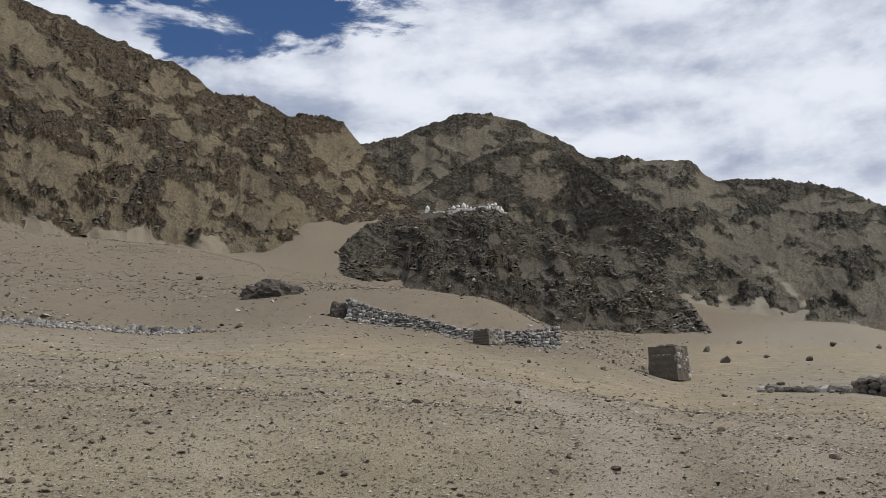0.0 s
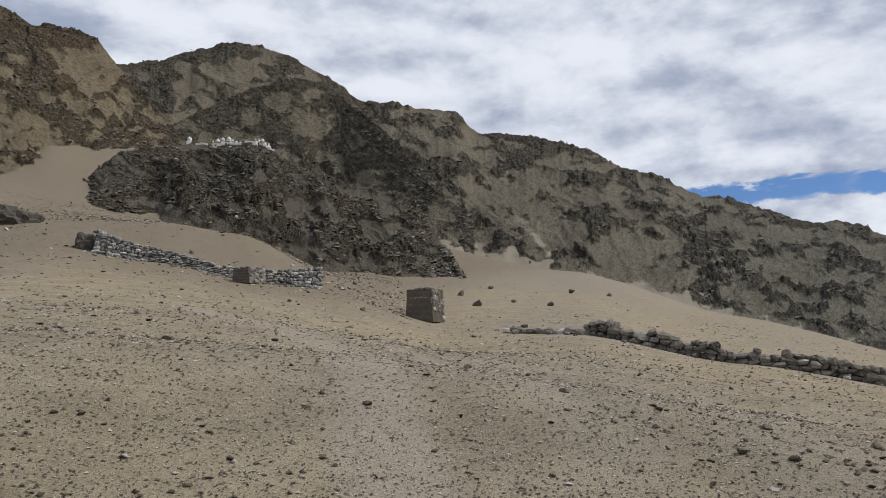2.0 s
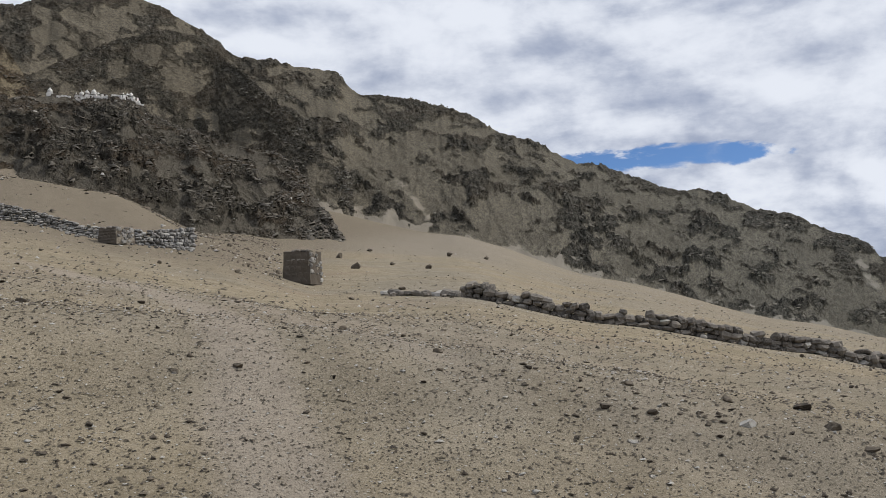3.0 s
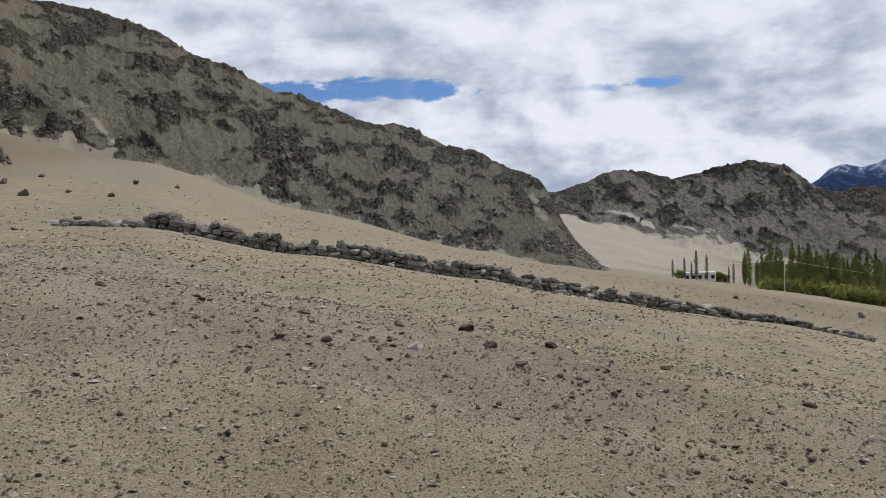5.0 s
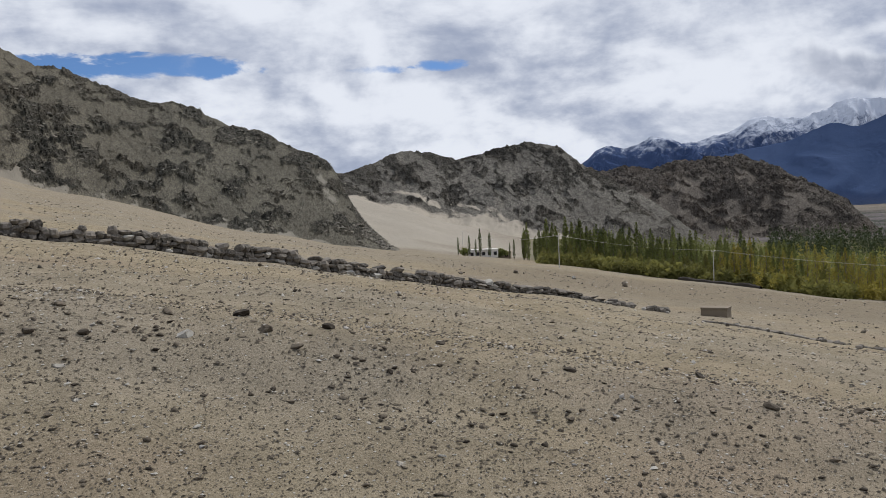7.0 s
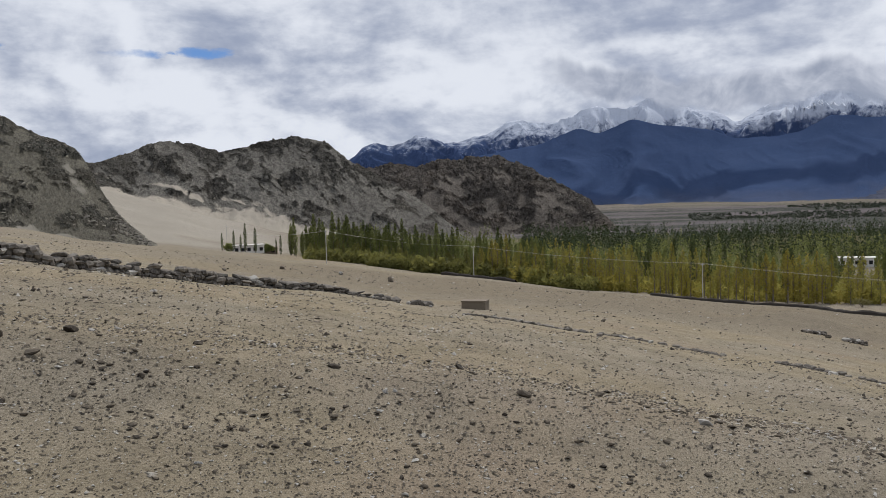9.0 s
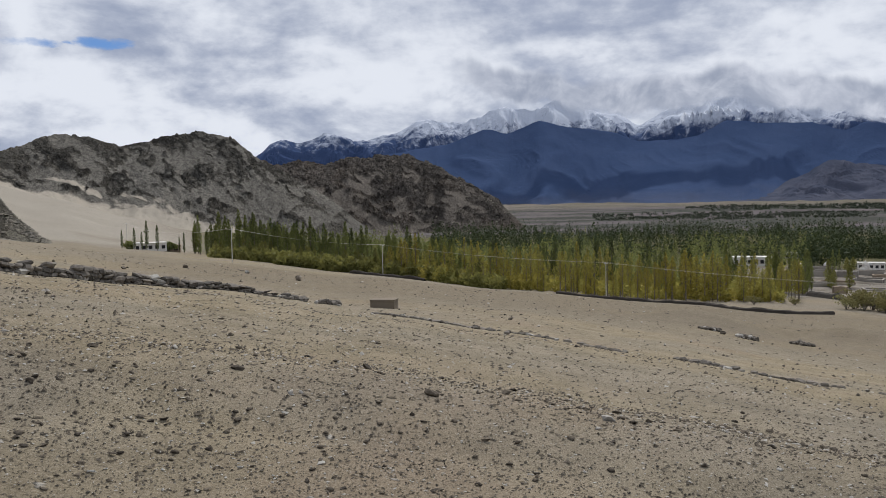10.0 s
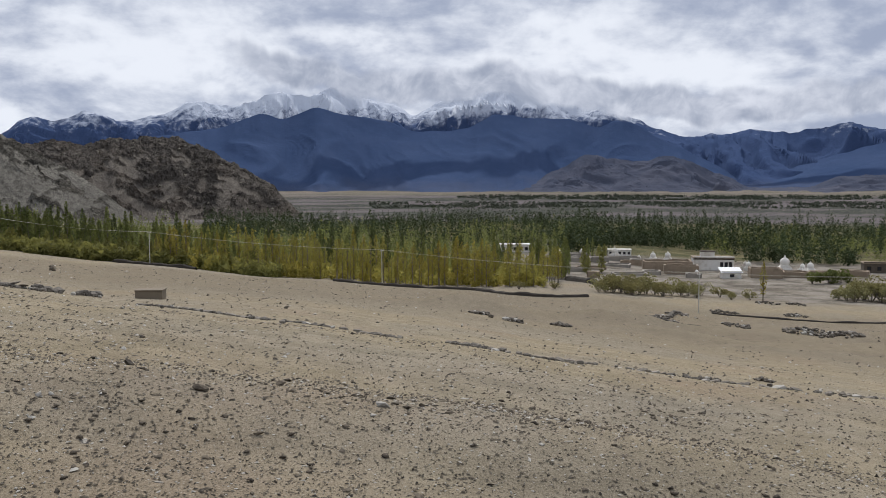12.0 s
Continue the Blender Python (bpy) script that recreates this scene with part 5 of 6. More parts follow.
# ---- trees ----
def leaf_material(name, low, high, through_light=0.45, patch=0.5):
    m, g, s = material(name, 0.8, 0.2)
    p = place(g)
    rnd = g.add("ObjectInfo").outputs["Random"]
    isl = g.add("NewGeometry").outputs["Random Per Island"]
    c = g.mix(isl, low, high)
    c = g.mix(g.math("MULTIPLY", rnd, 0.4), c, tuple(v * 0.6 for v in low))
    c = g.mix(g.step(g.noise(p, 0.06, 4, 0.6), 0.44, 0.62, 0.0, patch), c, tuple(min(v * 1.6, 0.4) for v in high))
    g.l.new(c, s.inputs["Base Color"])
    glow = g.add("BsdfTranslucent", Color=g.mix(0.2, c, (0.26, 0.25, 0.05)))
    both = g.add("MixShader", Fac=through_light)
    g.l.new(s.outputs[0], both.inputs[1])
    g.l.new(glow.outputs[0], both.inputs[2])
    out = [q for q in g.n if q.type == "OUTPUT_MATERIAL"][0]
    g.l.new(both.outputs[0], out.inputs[0])
    return m


DEEP_LEAF = leaf_material("deep_poplar_leaf", (0.046, 0.064, 0.026), (0.088, 0.110, 0.044), 0.3)
GREEN_LEAF = leaf_material("poplar_leaf", (0.082, 0.104, 0.037), (0.180, 0.198, 0.068))
DARK_LEAF = leaf_material("dark_poplar_leaf", (0.026, 0.040, 0.018), (0.038, 0.055, 0.023), 0.10, 0.8)
FAR_LEAF = leaf_material("distant_leaf", (0.034, 0.045, 0.030), (0.042, 0.054, 0.034), 0.05, 0.3)
YELLOW_LEAF = leaf_material("autumn_leaf", (0.245, 0.205, 0.045), (0.400, 0.335, 0.075))
LIME_LEAF = leaf_material("turning_leaf", (0.142, 0.146, 0.050), (0.255, 0.240, 0.076))
DRY_LEAF = leaf_material("dry_shrub_leaf", (0.190, 0.172, 0.075), (0.330, 0.292, 0.135))


def leaf_cloud(r, count, centre_fn, size):
    """Small bent leaf clumps: two crossed triangles each."""
    verts, faces = np.zeros((count * 6, 3)), []
    for k in range(count):
        c = centre_fn()
        for q in range(2):
            a = r.normal(size=3)
            a /= np.linalg.norm(a)
            b = np.cross(a, r.normal(size=3))
            b /= np.linalg.norm(b)
            s = size * r.uniform(0.6, 1.4)
            o = k * 6 + q * 3
            verts[o], verts[o + 1], verts[o + 2] = c + a * s, c - a * s * 0.6 + b * s * 0.7, c - a * s * 0.5 - b * s * 0.8
            faces.append((o, o + 1, o + 2))
    return verts, faces


def grafted(bm, first):
    """Grows limbs out of the trunk: each limb's base is joined to the stem."""
    bm.verts.ensure_lookup_table()
    stem, rest = bm.verts[:first], set(bm.verts[first:])
    while rest:
        seed_vert = rest.pop()
        group, stack = [seed_vert], [seed_vert]
        while stack:
            for e in stack.pop().link_edges:
                for q in e.verts:
                    if q in rest:
                        rest.discard(q)
                        group.append(q)
                        stack.append(q)
        group.sort(key=lambda q: q.co.z)
        a = group[0]
        b = next(e.other_vert(a) for e in a.link_edges if abs(e.other_vert(a).co.z - a.co.z) < 0.2)
        root = min(stem, key=lambda q: (q.co - a.co).length)
        bm.faces.new((root, a, b))
    return bm


def poplar_meshes(seed, tall, wide, count, leaf, bare=0.08, size=0.34):
    r = np.random.default_rng(seed)
    bm = bmesh.new()
    tube(bm, (0, 0, -0.3), (0.05, 0.02, tall * 0.55), 0.13, 0.07, 6)
    first = len(bm.verts)
    tube(bm, (0.05, 0.02, tall * 0.54), (0, 0, tall * 0.95), 0.07, 0.02, 5)
    for k in range(9):
        z = tall * r.uniform(bare + 0.05, 0.75)
        a = r.uniform(0, 6.28)
        tube(bm, (0, 0, z), (math.cos(a) * wide * 0.6, math.sin(a) * wide * 0.6, z + tall * 0.16), 0.04, 0.012, 4)
    grafted(bm, first)
    trunk = bpy.data.meshes.new("trunk")
    bm.to_mesh(trunk)
    bm.free()
    trunk.materials.append(BARK)
    lobes = r.uniform(0.65, 1.25, 9)

    def centre():
        t = r.beta(1.3, 1.35)
        prof = (math.sin(math.pi * min(t * 0.86 + 0.13, 1)) ** 0.75) * lobes[int(t * 8.99)]
        a, rad = r.uniform(0, 6.283), wide * prof * math.sqrt(r.uniform(0.05, 1))
        return np.array([math.cos(a) * rad, math.sin(a) * rad, tall * (bare + (1.02 - bare) * t)])

    v, f = leaf_cloud(r, count, centre, size)
    return trunk, mesh_from("crown", v, f, leaf)


def bush_meshes(seed, tall, wide, count, leaf, size=0.4):
    r = np.random.default_rng(seed)
    bm = bmesh.new()
    tube(bm, (0, 0, -0.3), (0.03, 0, tall * 0.4), 0.09, 0.04, 6)
    first = len(bm.verts)
    for k in range(7):
        a = r.uniform(0, 6.28)
        tube(bm, (0.1 * math.cos(a), 0.1 * math.sin(a), -0.2), (math.cos(a) * wide * 0.5, math.sin(a) * wide * 0.5, tall * 0.7), 0.05, 0.015, 5)
    grafted(bm, first)
    trunk = bpy.data.meshes.new("trunk")
    bm.to_mesh(trunk)
    bm.free()
    trunk.materials.append(BARK)
    blobs = [(r.uniform(-0.5, 0.5) * wide, r.uniform(-0.5, 0.5) * wide, tall * r.uniform(0.35, 0.75), r.uniform(0.25, 0.5) * wide) for _ in range(7)]

    def centre():
        bx, by, bz, br = blobs[r.integers(7)]
        n = r.normal(size=3)
        n = n / np.linalg.norm(n) * br * r.uniform(0.5, 1) ** 0.4
        return np.array([bx + n[0], by + n[1], max(0.1, bz + n[2] * 0.8)])

    v, f = leaf_cloud(r, count, centre, size)
    return trunk, mesh_from("crown", v, f, leaf)


def plant(meshes, x, y, scale, name, label, group, turn, stretch=1.0):
    top = thing(name, label, "tree" if name != "shrub" else "shrub", pose(x, y, ground_z(x, y), 0, 0, turn) @ Matrix.Diagonal((scale, scale, scale * stretch, 1)), group)
    part("trunk", meshes[0], BARK, top)
    part("crown", meshes[1], None, top)
    return top


def taken(spots, x, y, gap):
    return any((x - a) ** 2 + (y - b) ** 2 < gap * gap for a, b in spots)


GREEN = [poplar_meshes(20 + k, 9.5, 0.85, 420, GREEN_LEAF, 0.05, 0.19) for k in range(5)]
DARK = [poplar_meshes(30 + k, 10.5, 0.75, 380, DEEP_LEAF, 0.06, 0.20) for k in range(3)]
YELLOW = [poplar_meshes(40 + k, 8.0, 0.85, 300, YELLOW_LEAF, 0.18, 0.145) for k in range(4)]
LIME = [poplar_meshes(50 + k, 6.0, 1.25, 420, LIME_LEAF, 0.04, 0.19) for k in range(4)]
BUSH = [bush_meshes(60 + k, 2.8, 2.6, 620, DRY_LEAF, 0.14) for k in range(3)]
ROUND = [bush_meshes(70 + k, 4.5, 4.6, 320, GREEN_LEAF, 0.5) for k in range(3)]


def belt(b0, b1, near, far, count, kinds, name, label, group, scale, seed, gap=1.5, stretch=1.0, edge=None):
    r = np.random.default_rng(seed)
    spots = []
    tries = 0
    while len(spots) < count and tries < count * 30:
        tries += 1
        b = r.uniform(b0, b1)
        lo = np.interp(b, [q[0] for q in edge], [q[1] for q in edge]) if edge else near
        d = lo + (far - near) * r.uniform(0, 1) ** 1.4
        x, y = polar(b, d)
        if taken(spots, x, y, gap):
            continue
        spots.append((x, y))
        plant(kinds[r.integers(len(kinds))], x, y, r.uniform(*scale), name, label, group, r.uniform(0, 360), stretch * r.uniform(0.9, 1.15))


FRONT_EDGE = ((63.5, 300), (66, 215), (70, 200), (75, 195), (80, 186), (85, 180), (90, 178), (97, 176), (104, 190), (108, 230))
belt(64.2, 82, 0, 70, 190, GREEN, "poplar", "slender green poplar in a planted grove", "green poplars", (0.7, 1.2), 1, 1.6, 1.0, tuple((b, d + 14) for b, d in FRONT_EDGE))
belt(66, 98, 0, 110, 34, DARK, "poplar", "tall dark green columnar poplar", "dark poplars", (0.9, 1.25), 2, 2.5, 1.0, tuple((b, d + 25) for b, d in FRONT_EDGE))
belt(65, 84, 0, 14, 60, LIME, "young_poplar", "short yellow-green young poplar along the grove's edge", "young poplars", (0.6, 0.95), 3, 1.6, 1.0, tuple((b, d + 3) for b, d in FRONT_EDGE))
belt(77, 104, 0, 46, 190, YELLOW, "autumn_poplar", "thin yellow autumn poplar with bare lower trunk", "yellow poplars", (0.5, 1.25), 4, 1.5, 1.0, FRONT_EDGE)
belt(84, 107, 20, 90, 80, GREEN + LIME, "poplar", "yellow-green poplar in a planted grove", "green poplars", (0.8, 1.15), 5, 1.8, 1.0, tuple((b, d + 40) for b, d in FRONT_EDGE))
for k, (b, d, s) in enumerate(((59.8, 300, 0.6), (60.55, 305, 0.7), (61.0, 310, 0.6), (61.3, 300, 0.95), (61.95, 305, 0.85), (63.3, 310, 0.55), (63.6, 290, 0.65), (117.0, 190, 1.05))):
    x, y = polar(b, d)
    plant(DARK[k % 3] if k < 7 else YELLOW[0], x, y, s, "poplar", "single dark poplar beside a farmhouse" if k < 7 else "lone slender poplar on open ground", "lone poplars", 40 * k)
for k, (b, d, s) in enumerate(((106.6, 176, 1.0), (107.5, 178, 1.25), (108.4, 180, 1.2), (109.2, 182, 1.3), (110.2, 186, 1.1), (111.3, 190, 1.0), (112.4, 196, 1.2), (113.2, 200, 1.0), (114.4, 200, 0.9), (116.2, 196, 0.8), (107.0, 181, 1.4), (108.0, 184, 1.6), (108.8, 178, 1.0), (109.7, 187, 1.5), (110.8, 184, 1.3), (111.9, 192, 1.4), (112.9, 190, 1.0), (115.1, 193, 0.7), (122.8, 212, 1.9), (123.8, 206, 1.5), (124.9, 208, 1.9), (126.3, 216, 2.0), (127.5, 214, 1.9), (121.9, 207, 1.1),
                               (122.3, 205, 1.5), (123.2, 208, 1.6), (124.2, 212, 1.8), (125.5, 214, 1.7), (121.4, 210, 0.9), (101.2, 176, 0.7), (103.6, 180, 0.6))):
    x, y = polar(b, d)
    plant(BUSH[k % 3], x, y, s, "shrub", "dry yellow-green willow shrub on pale ground", "willow shrubs", 70 * k)
for k, (b, d, s) in enumerate(((119.9, 255, 0.8), (120.8, 258, 0.85), (121.5, 262, 0.75), (62.6, 322, 0.9), (60.2, 318, 0.7), (102.5, 330, 0.9), (105.6, 350, 0.8))):
    x, y = polar(b, d)
    plant(ROUND[k % 3], x, y, s, "tree", "round green orchard tree near houses", "round trees", 50 * k)


# Far woods: trees past counting, joined.
def far_woods(name, label, b0, b1, d0, d1, count, leaf, tall, wide, seed, leaves=26, edge=None):
    r = np.random.default_rng(seed)
    b = r.uniform(b0, b1, count)
    d = d0 + (d1 - d0) * r.uniform(0, 1, count)
    if edge:
        d = d + np.interp(b, [q[0] for q in edge], [q[1] for q in edge])
    x, y = np.sin(np.radians(b)) * d, np.cos(np.radians(b)) * d
    keep = fbm(x / 70, y / 70, 3, seed + 500) > -0.35
    x, y = x[keep], y[keep]
    z = ground_height(x, y)
    n = len(x)
    h = tall * r.uniform(0.5, 1.2, n) * (1 + 0.35 * fbm(x / 45, y / 45, 3, seed + 510))
    wd = wide * r.uniform(0.7, 1.3, n)
    t = r.beta(1.2, 1.4, (n, leaves))
    prof = np.sin(np.pi * np.clip(t * 0.84 + 0.15, 0, 1)) ** 0.7
    a = r.uniform(0, 6.283, (n, leaves))
    rad = wd[:, None] * prof * np.sqrt(r.uniform(0.05, 1, (n, leaves)))
    c = np.stack([x[:, None] + np.cos(a) * rad, y[:, None] + np.sin(a) * rad, z[:, None] + h[:, None] * (0.04 + t)], -1)
    v1 = r.normal(size=c.shape)
    v2 = r.normal(size=c.shape)
    s = (wd * 0.26 * math.sqrt(34.0 / max(leaves, 34)))[:, None, None]
    tri = np.stack([c + v1 * s, c - v1 * s * 0.6 + v2 * s * 0.6, c - v1 * s * 0.5 - v2 * s * 0.7], 2).reshape(-1, 3)
    me = bpy.data.meshes.new(name)
    me.vertices.add(len(tri))
    me.vertices.foreach_set("co", tri.astype(np.float32).ravel())
    me.loops.add(len(tri))
    me.loops.foreach_set("vertex_index", np.arange(len(tri), dtype=np.int32))
    me.polygons.add(len(tri) // 3)
    me.polygons.foreach_set("loop_start", np.arange(0, len(tri), 3, dtype=np.int32))
    me.update(calc_edges=True)
    me.materials.append(leaf)
    return tagged(new(name, me), label, "woods", kind="stuff")


far_woods("poplar_grove", "dense green poplar grove on the valley floor", 65.5, 100, 235, 480, 2000, GREEN_LEAF, 10.0, 1.05, 21, 44)
far_woods("yellow_grove", "yellow autumn poplar plantation", 78, 104, 180, 300, 420, YELLOW_LEAF, 7.0, 0.95, 22, 44)
far_woods("dark_woods", "dark green oasis woods across the valley", 80, 132, 390, 780, 4600, DARK_LEAF, 11.0, 1.5, 23, 46)
far_woods("mixed_woods", "mixed green orchard woods behind the village", 97, 126, 350, 520, 900, GREEN_LEAF, 9.5, 1.1, 24, 44)
far_woods("orchard_woods", "dark green orchard woods just behind the village", 104, 132, 335, 470, 1400, DARK_LEAF, 9.0, 1.75, 26, 60)
far_woods("willow_thicket", "low yellow-green willow thicket under the poplars", 65.8, 86, 208, 300, 700, LIME_LEAF, 3.2, 1.5, 27, 30)
far_woods("willow_fringe", "bushy yellow-green willow fringe before the poplars", 65.4, 85, -2, 10, 420, LIME_LEAF, 2.6, 1.5, 31, 60, FRONT_EDGE)
far_woods("golden_fringe", "sparse golden saplings before the thin poplars", 77, 103, -1, 16, 300, YELLOW_LEAF, 3.4, 0.9, 32, 40, FRONT_EDGE)
far_woods("golden_thicket", "low golden autumn thicket under thin poplars", 79, 103, 184, 260, 900, YELLOW_LEAF, 2.6, 1.3, 28, 26)
far_woods("far_trees", "thin dark tree lines on the far plain", 91, 132, 1450, 1850, 3600, FAR_LEAF, 5.0, 3.2, 25, 14)
far_woods("far_orchards", "faint dark orchard strip below the range", 97, 132, 2050, 2450, 3000, FAR_LEAF, 5.0, 4.5, 29, 14)


# ---- power line ----
def power_pole(b, d, tall):
    x, y = polar(b, d)
    top = thing("utility_pole", "pale slender power-line pole with crossarm", "utility pole", pose(x, y, ground_z(x, y) - 0.2, 0, 0, -b + 60), "power line poles")
    part("pole", tube(bmesh.new(), (0, 0, 0), (0, 0, tall), 0.10, 0.065, 8), POLE_METAL, top)
    part("crossarm", box(bmesh.new(), (1.4, 0.08, 0.1), (0, 0, tall - 0.35)), POLE_METAL, top)
    for k in (-0.6, 0.0, 0.6):
        bm = tube(bmesh.new(), (k, 0, tall - 0.3), (k, 0, tall - 0.08), 0.05, 0.04, 6)
        part("insulator", bm, WHITEWASH, top, "white ceramic insulator")
    return Vector((x, y, ground_z(x, y) - 0.2 + tall - 0.1))


ends = [power_pole(66.65, 176, 7.2), power_pole(76.65, 188, 7.2), power_pole(91.8, 172, 7.6), power_pole(113.05, 150, 7.2), power_pole(60.1, 420, 8.0), power_pole(140, 175, 7.2)]


def wire(a, b, sag, off):
    way = (b - a).normalized()
    side = Vector((-way.y, way.x, 0)) * off
    cu = bpy.data.curves.new("wire", "CURVE")
    cu.dimensions, cu.bevel_depth, cu.bevel_resolution = "3D", 0.009, 1
    sp = cu.splines.new("POLY")
    sp.points.add(16)
    for k in range(17):
        t = k / 16
        p = a.lerp(b, t) + side
        sp.points[k].co = (p.x, p.y, p.z - sag * 4 * t * (1 - t), 1)
    cu.materials.append(WIRE)
    tagged(new("power_wire", cu), "thin pale sagging power-line wire", "wire", "power wires")


for k, (i, j, sag) in enumerate(((4, 0, 2.5), (0, 1, 0.8), (1, 2, 0.7), (2, 3, 0.7), (3, 5, 1.0))):
    for off in (-0.6, 0.0, 0.6):
        wire(ends[i], ends[j], sag, off)


# ---- shrines, houses and ruins ----
def shrine(x, y, z, tall, label="whitewashed stepped shrine with a rounded dome", group="white shrines", turn=20, mat=None):
    """A chorten: plinth, steps, dome and spire."""
    mat = mat or WHITEWASH
    top = thing("shrine", label, "shrine", pose(x, y, z, 0, 0, turn), group)
    k = tall
    bm = box(bmesh.new(), (0.62 * k, 0.62 * k, 0.30 * k), (0, 0, 0.13 * k), 0.01 * k)
    part("plinth", bm, mat, top)
    bm = bmesh.new()
    for q in range(3):
        box(bm, ((0.56 - 0.10 * q) * k, (0.56 - 0.10 * q) * k, 0.06 * k), (0, 0, (0.30 + 0.058 * q) * k))
    part("steps", bm, mat, top)
    bm = bmesh.new()
    bmesh.ops.create_uvsphere(bm, u_segments=14, v_segments=9, radius=0.235 * k, matrix=Matrix.Translation((0, 0, 0.56 * k)) @ Matrix.Diagonal((1, 1, 1.0, 1)))
    part("dome", bm, mat, top, smooth_shade=True)
    part("spire", tube(bmesh.new(), (0, 0, 0.73 * k), (0, 0, 0.92 * k), 0.07 * k, 0.02 * k, 8), mat, top)
    return top


for k, (b, tall) in enumerate(((-1.35, 3.4), (0.15, 3.0), (0.5, 3.6), (0.85, 3.2), (1.2, 3.4), (1.5, 2.6), (2.95, 3.0), (3.25, 3.2), (3.5, 2.8), (3.75, 2.4), (3.95, 2.2))):
    x, y, z = crest_spot("rocky_spur", b, 2)
    shrine(x, y, z - 0.25, tall, "small whitewashed shrine on the dark spur", "shrines on the spur", 15 * k)
for k, (b, wide, tall) in enumerate(((0.35, 2.6, 2.2), (0.95, 3.2, 1.9), (1.75, 2.2, 1.5), (3.1, 2.4, 1.9), (3.65, 2.6, 1.6))):
    x, y, z = crest_spot("rocky_spur", b, 3)
    top = thing("shrine_hut", "low whitewashed shrine hut on the spur", "hut", pose(x, y, z - 0.4, 0, 0, -b + 12 * k), "shrine huts")
    part("wall", box(bmesh.new(), (wide, 2.0, tall), (0, 0, tall / 2), 0.06), WHITEWASH, top)
    part("roof", box(bmesh.new(), (wide + 0.3, 2.3, 0.16), (0, 0, tall + 0.08), 0.03), PLASTER, top)
    part("door", box(bmesh.new(), (0.6, 0.06, 1.1), (0, -1.02, 0.9)), DARK_WOOD, top)


def spur_wall():
    x, y, z = crest_spot("rocky_spur", 1.0, 5)
    top = thing("terrace_wall", "low whitewashed terrace wall along the spur's top", "wall", pose(x, y, z))
    inv = top.matrix_basis.inverted()
    r = np.random.default_rng(5)
    for k in range(20):
        b = -1.1 + 5.2 * k / 19
        x, y, z = crest_spot("rocky_spur", b, 5)
        bm = box(bmesh.new(), (1.6, 0.8, r.uniform(0.7, 1.4)), bevel=0.06)
        part("wall_section", bm, WHITEWASH if k % 4 else PLASTER, top, m=inv @ pose(x, y, z + 0.15, 0, 0, -b + r.uniform(-8, 8)))


spur_wall()


def house(b, d, wide, deep, tall, label, mat, windows=3, turn=0.0, trim=True, lift=0.0, storey=1, name="house"):
    x, y = polar(b, d)
    top = thing(name, label, "house", pose(x, y, ground_z(x, y) - 0.3 + lift, 0, 0, -b + turn), "village houses")
    part("wall", box(bmesh.new(), (wide, deep, tall), (0, 0, tall / 2), 0.04), mat, top)
    part("roof", box(bmesh.new(), (wide + 0.5, deep + 0.5, 0.28), (0, 0, tall + 0.14), 0.03), MUD_BRICK if trim else mat, top, "flat earth roof with overhanging edge")
    for s in range(storey):
        for k in range(windows):
            wx = (k + 0.5) / windows * wide - wide / 2
            wz = tall * (s + 0.55) / storey
            w_ = part("window", box(bmesh.new(), (min(1.3, wide / windows * 0.55), 0.1, tall / storey * 0.42), (wx, -deep / 2 - 0.03, wz)), DARK_WOOD, top, "dark wooden window frame")
            part("pane", box(bmesh.new(), (min(1.0, wide / windows * 0.42), 0.06, tall / storey * 0.32), (wx, -deep / 2 - 0.07, wz)), DARK_GLASS, w_)
    if trim:
        part("parapet", box(bmesh.new(), (wide + 0.3, 0.3, 0.4), (0, -deep / 2, tall + 0.45), 0.03), mat, top)
    return top


def ruin(b, d, wide, deep, tall, label, turn=0.0, seed=1, mat=None):
    """Roofless earth-brick walls with a worn top."""
    x, y = polar(b, d)
    top = thing("ruin", label, "ruin", pose(x, y, ground_z(x, y) - 0.4, 0, 0, -b + turn), "mud-brick ruins")
    for k, (cx, cy, lx, ly) in enumerate(((0, -deep / 2, wide, 0.6), (0, deep / 2, wide, 0.6), (-wide / 2, 0, 0.6, deep - 0.6), (wide / 2, 0, 0.6, deep - 0.6))):
        bm = box(bmesh.new(), (lx, ly, tall), (cx, cy, tall / 2))
        bmesh.ops.subdivide_edges(bm, edges=bm.edges[:], cuts=5, use_grid_fill=True)
        for v in bm.verts:
            u = v.co.z / tall
            h = noise.noise(Vector((v.co.x * 0.45, v.co.y * 0.45, seed)))
            v.co.z *= 1 + 0.10 * h * u
            v.co += 0.07 * noise.noise_vector(v.co * 1.3)
        part("wall", bm, mat or MUD_BRICK, top)
    return top


home = house(113.85, 300, 13.0, 8, 4.4, "white village house with flat dark roof and upper room", WHITEWASH, 0, 8)
room = part("upper_room", box(bmesh.new(), (4.4, 4.0, 1.9), (-1.6, 0.5, 5.4), 0.03), WHITEWASH, home)
part("roof", box(bmesh.new(), (5.0, 4.6, 0.25), (-1.6, 0.5, 6.45), 0.02), DARK_WOOD, room)
part("cornice", box(bmesh.new(), (13.3, 0.25, 0.35), (0, -4.08, 4.15), 0.02), DARK_WOOD, home, "dark wooden cornice band")
for wx in (2.6, 4.0, 5.4):
    w_ = part("window", box(bmesh.new(), (1.05, 0.12, 1.7), (wx, -4.04, 2.3)), DARK_WOOD, home, "dark wooden window frame")
    part("pane", box(bmesh.new(), (0.8, 0.06, 1.35), (wx, -4.10, 2.3)), DARK_GLASS, w_)
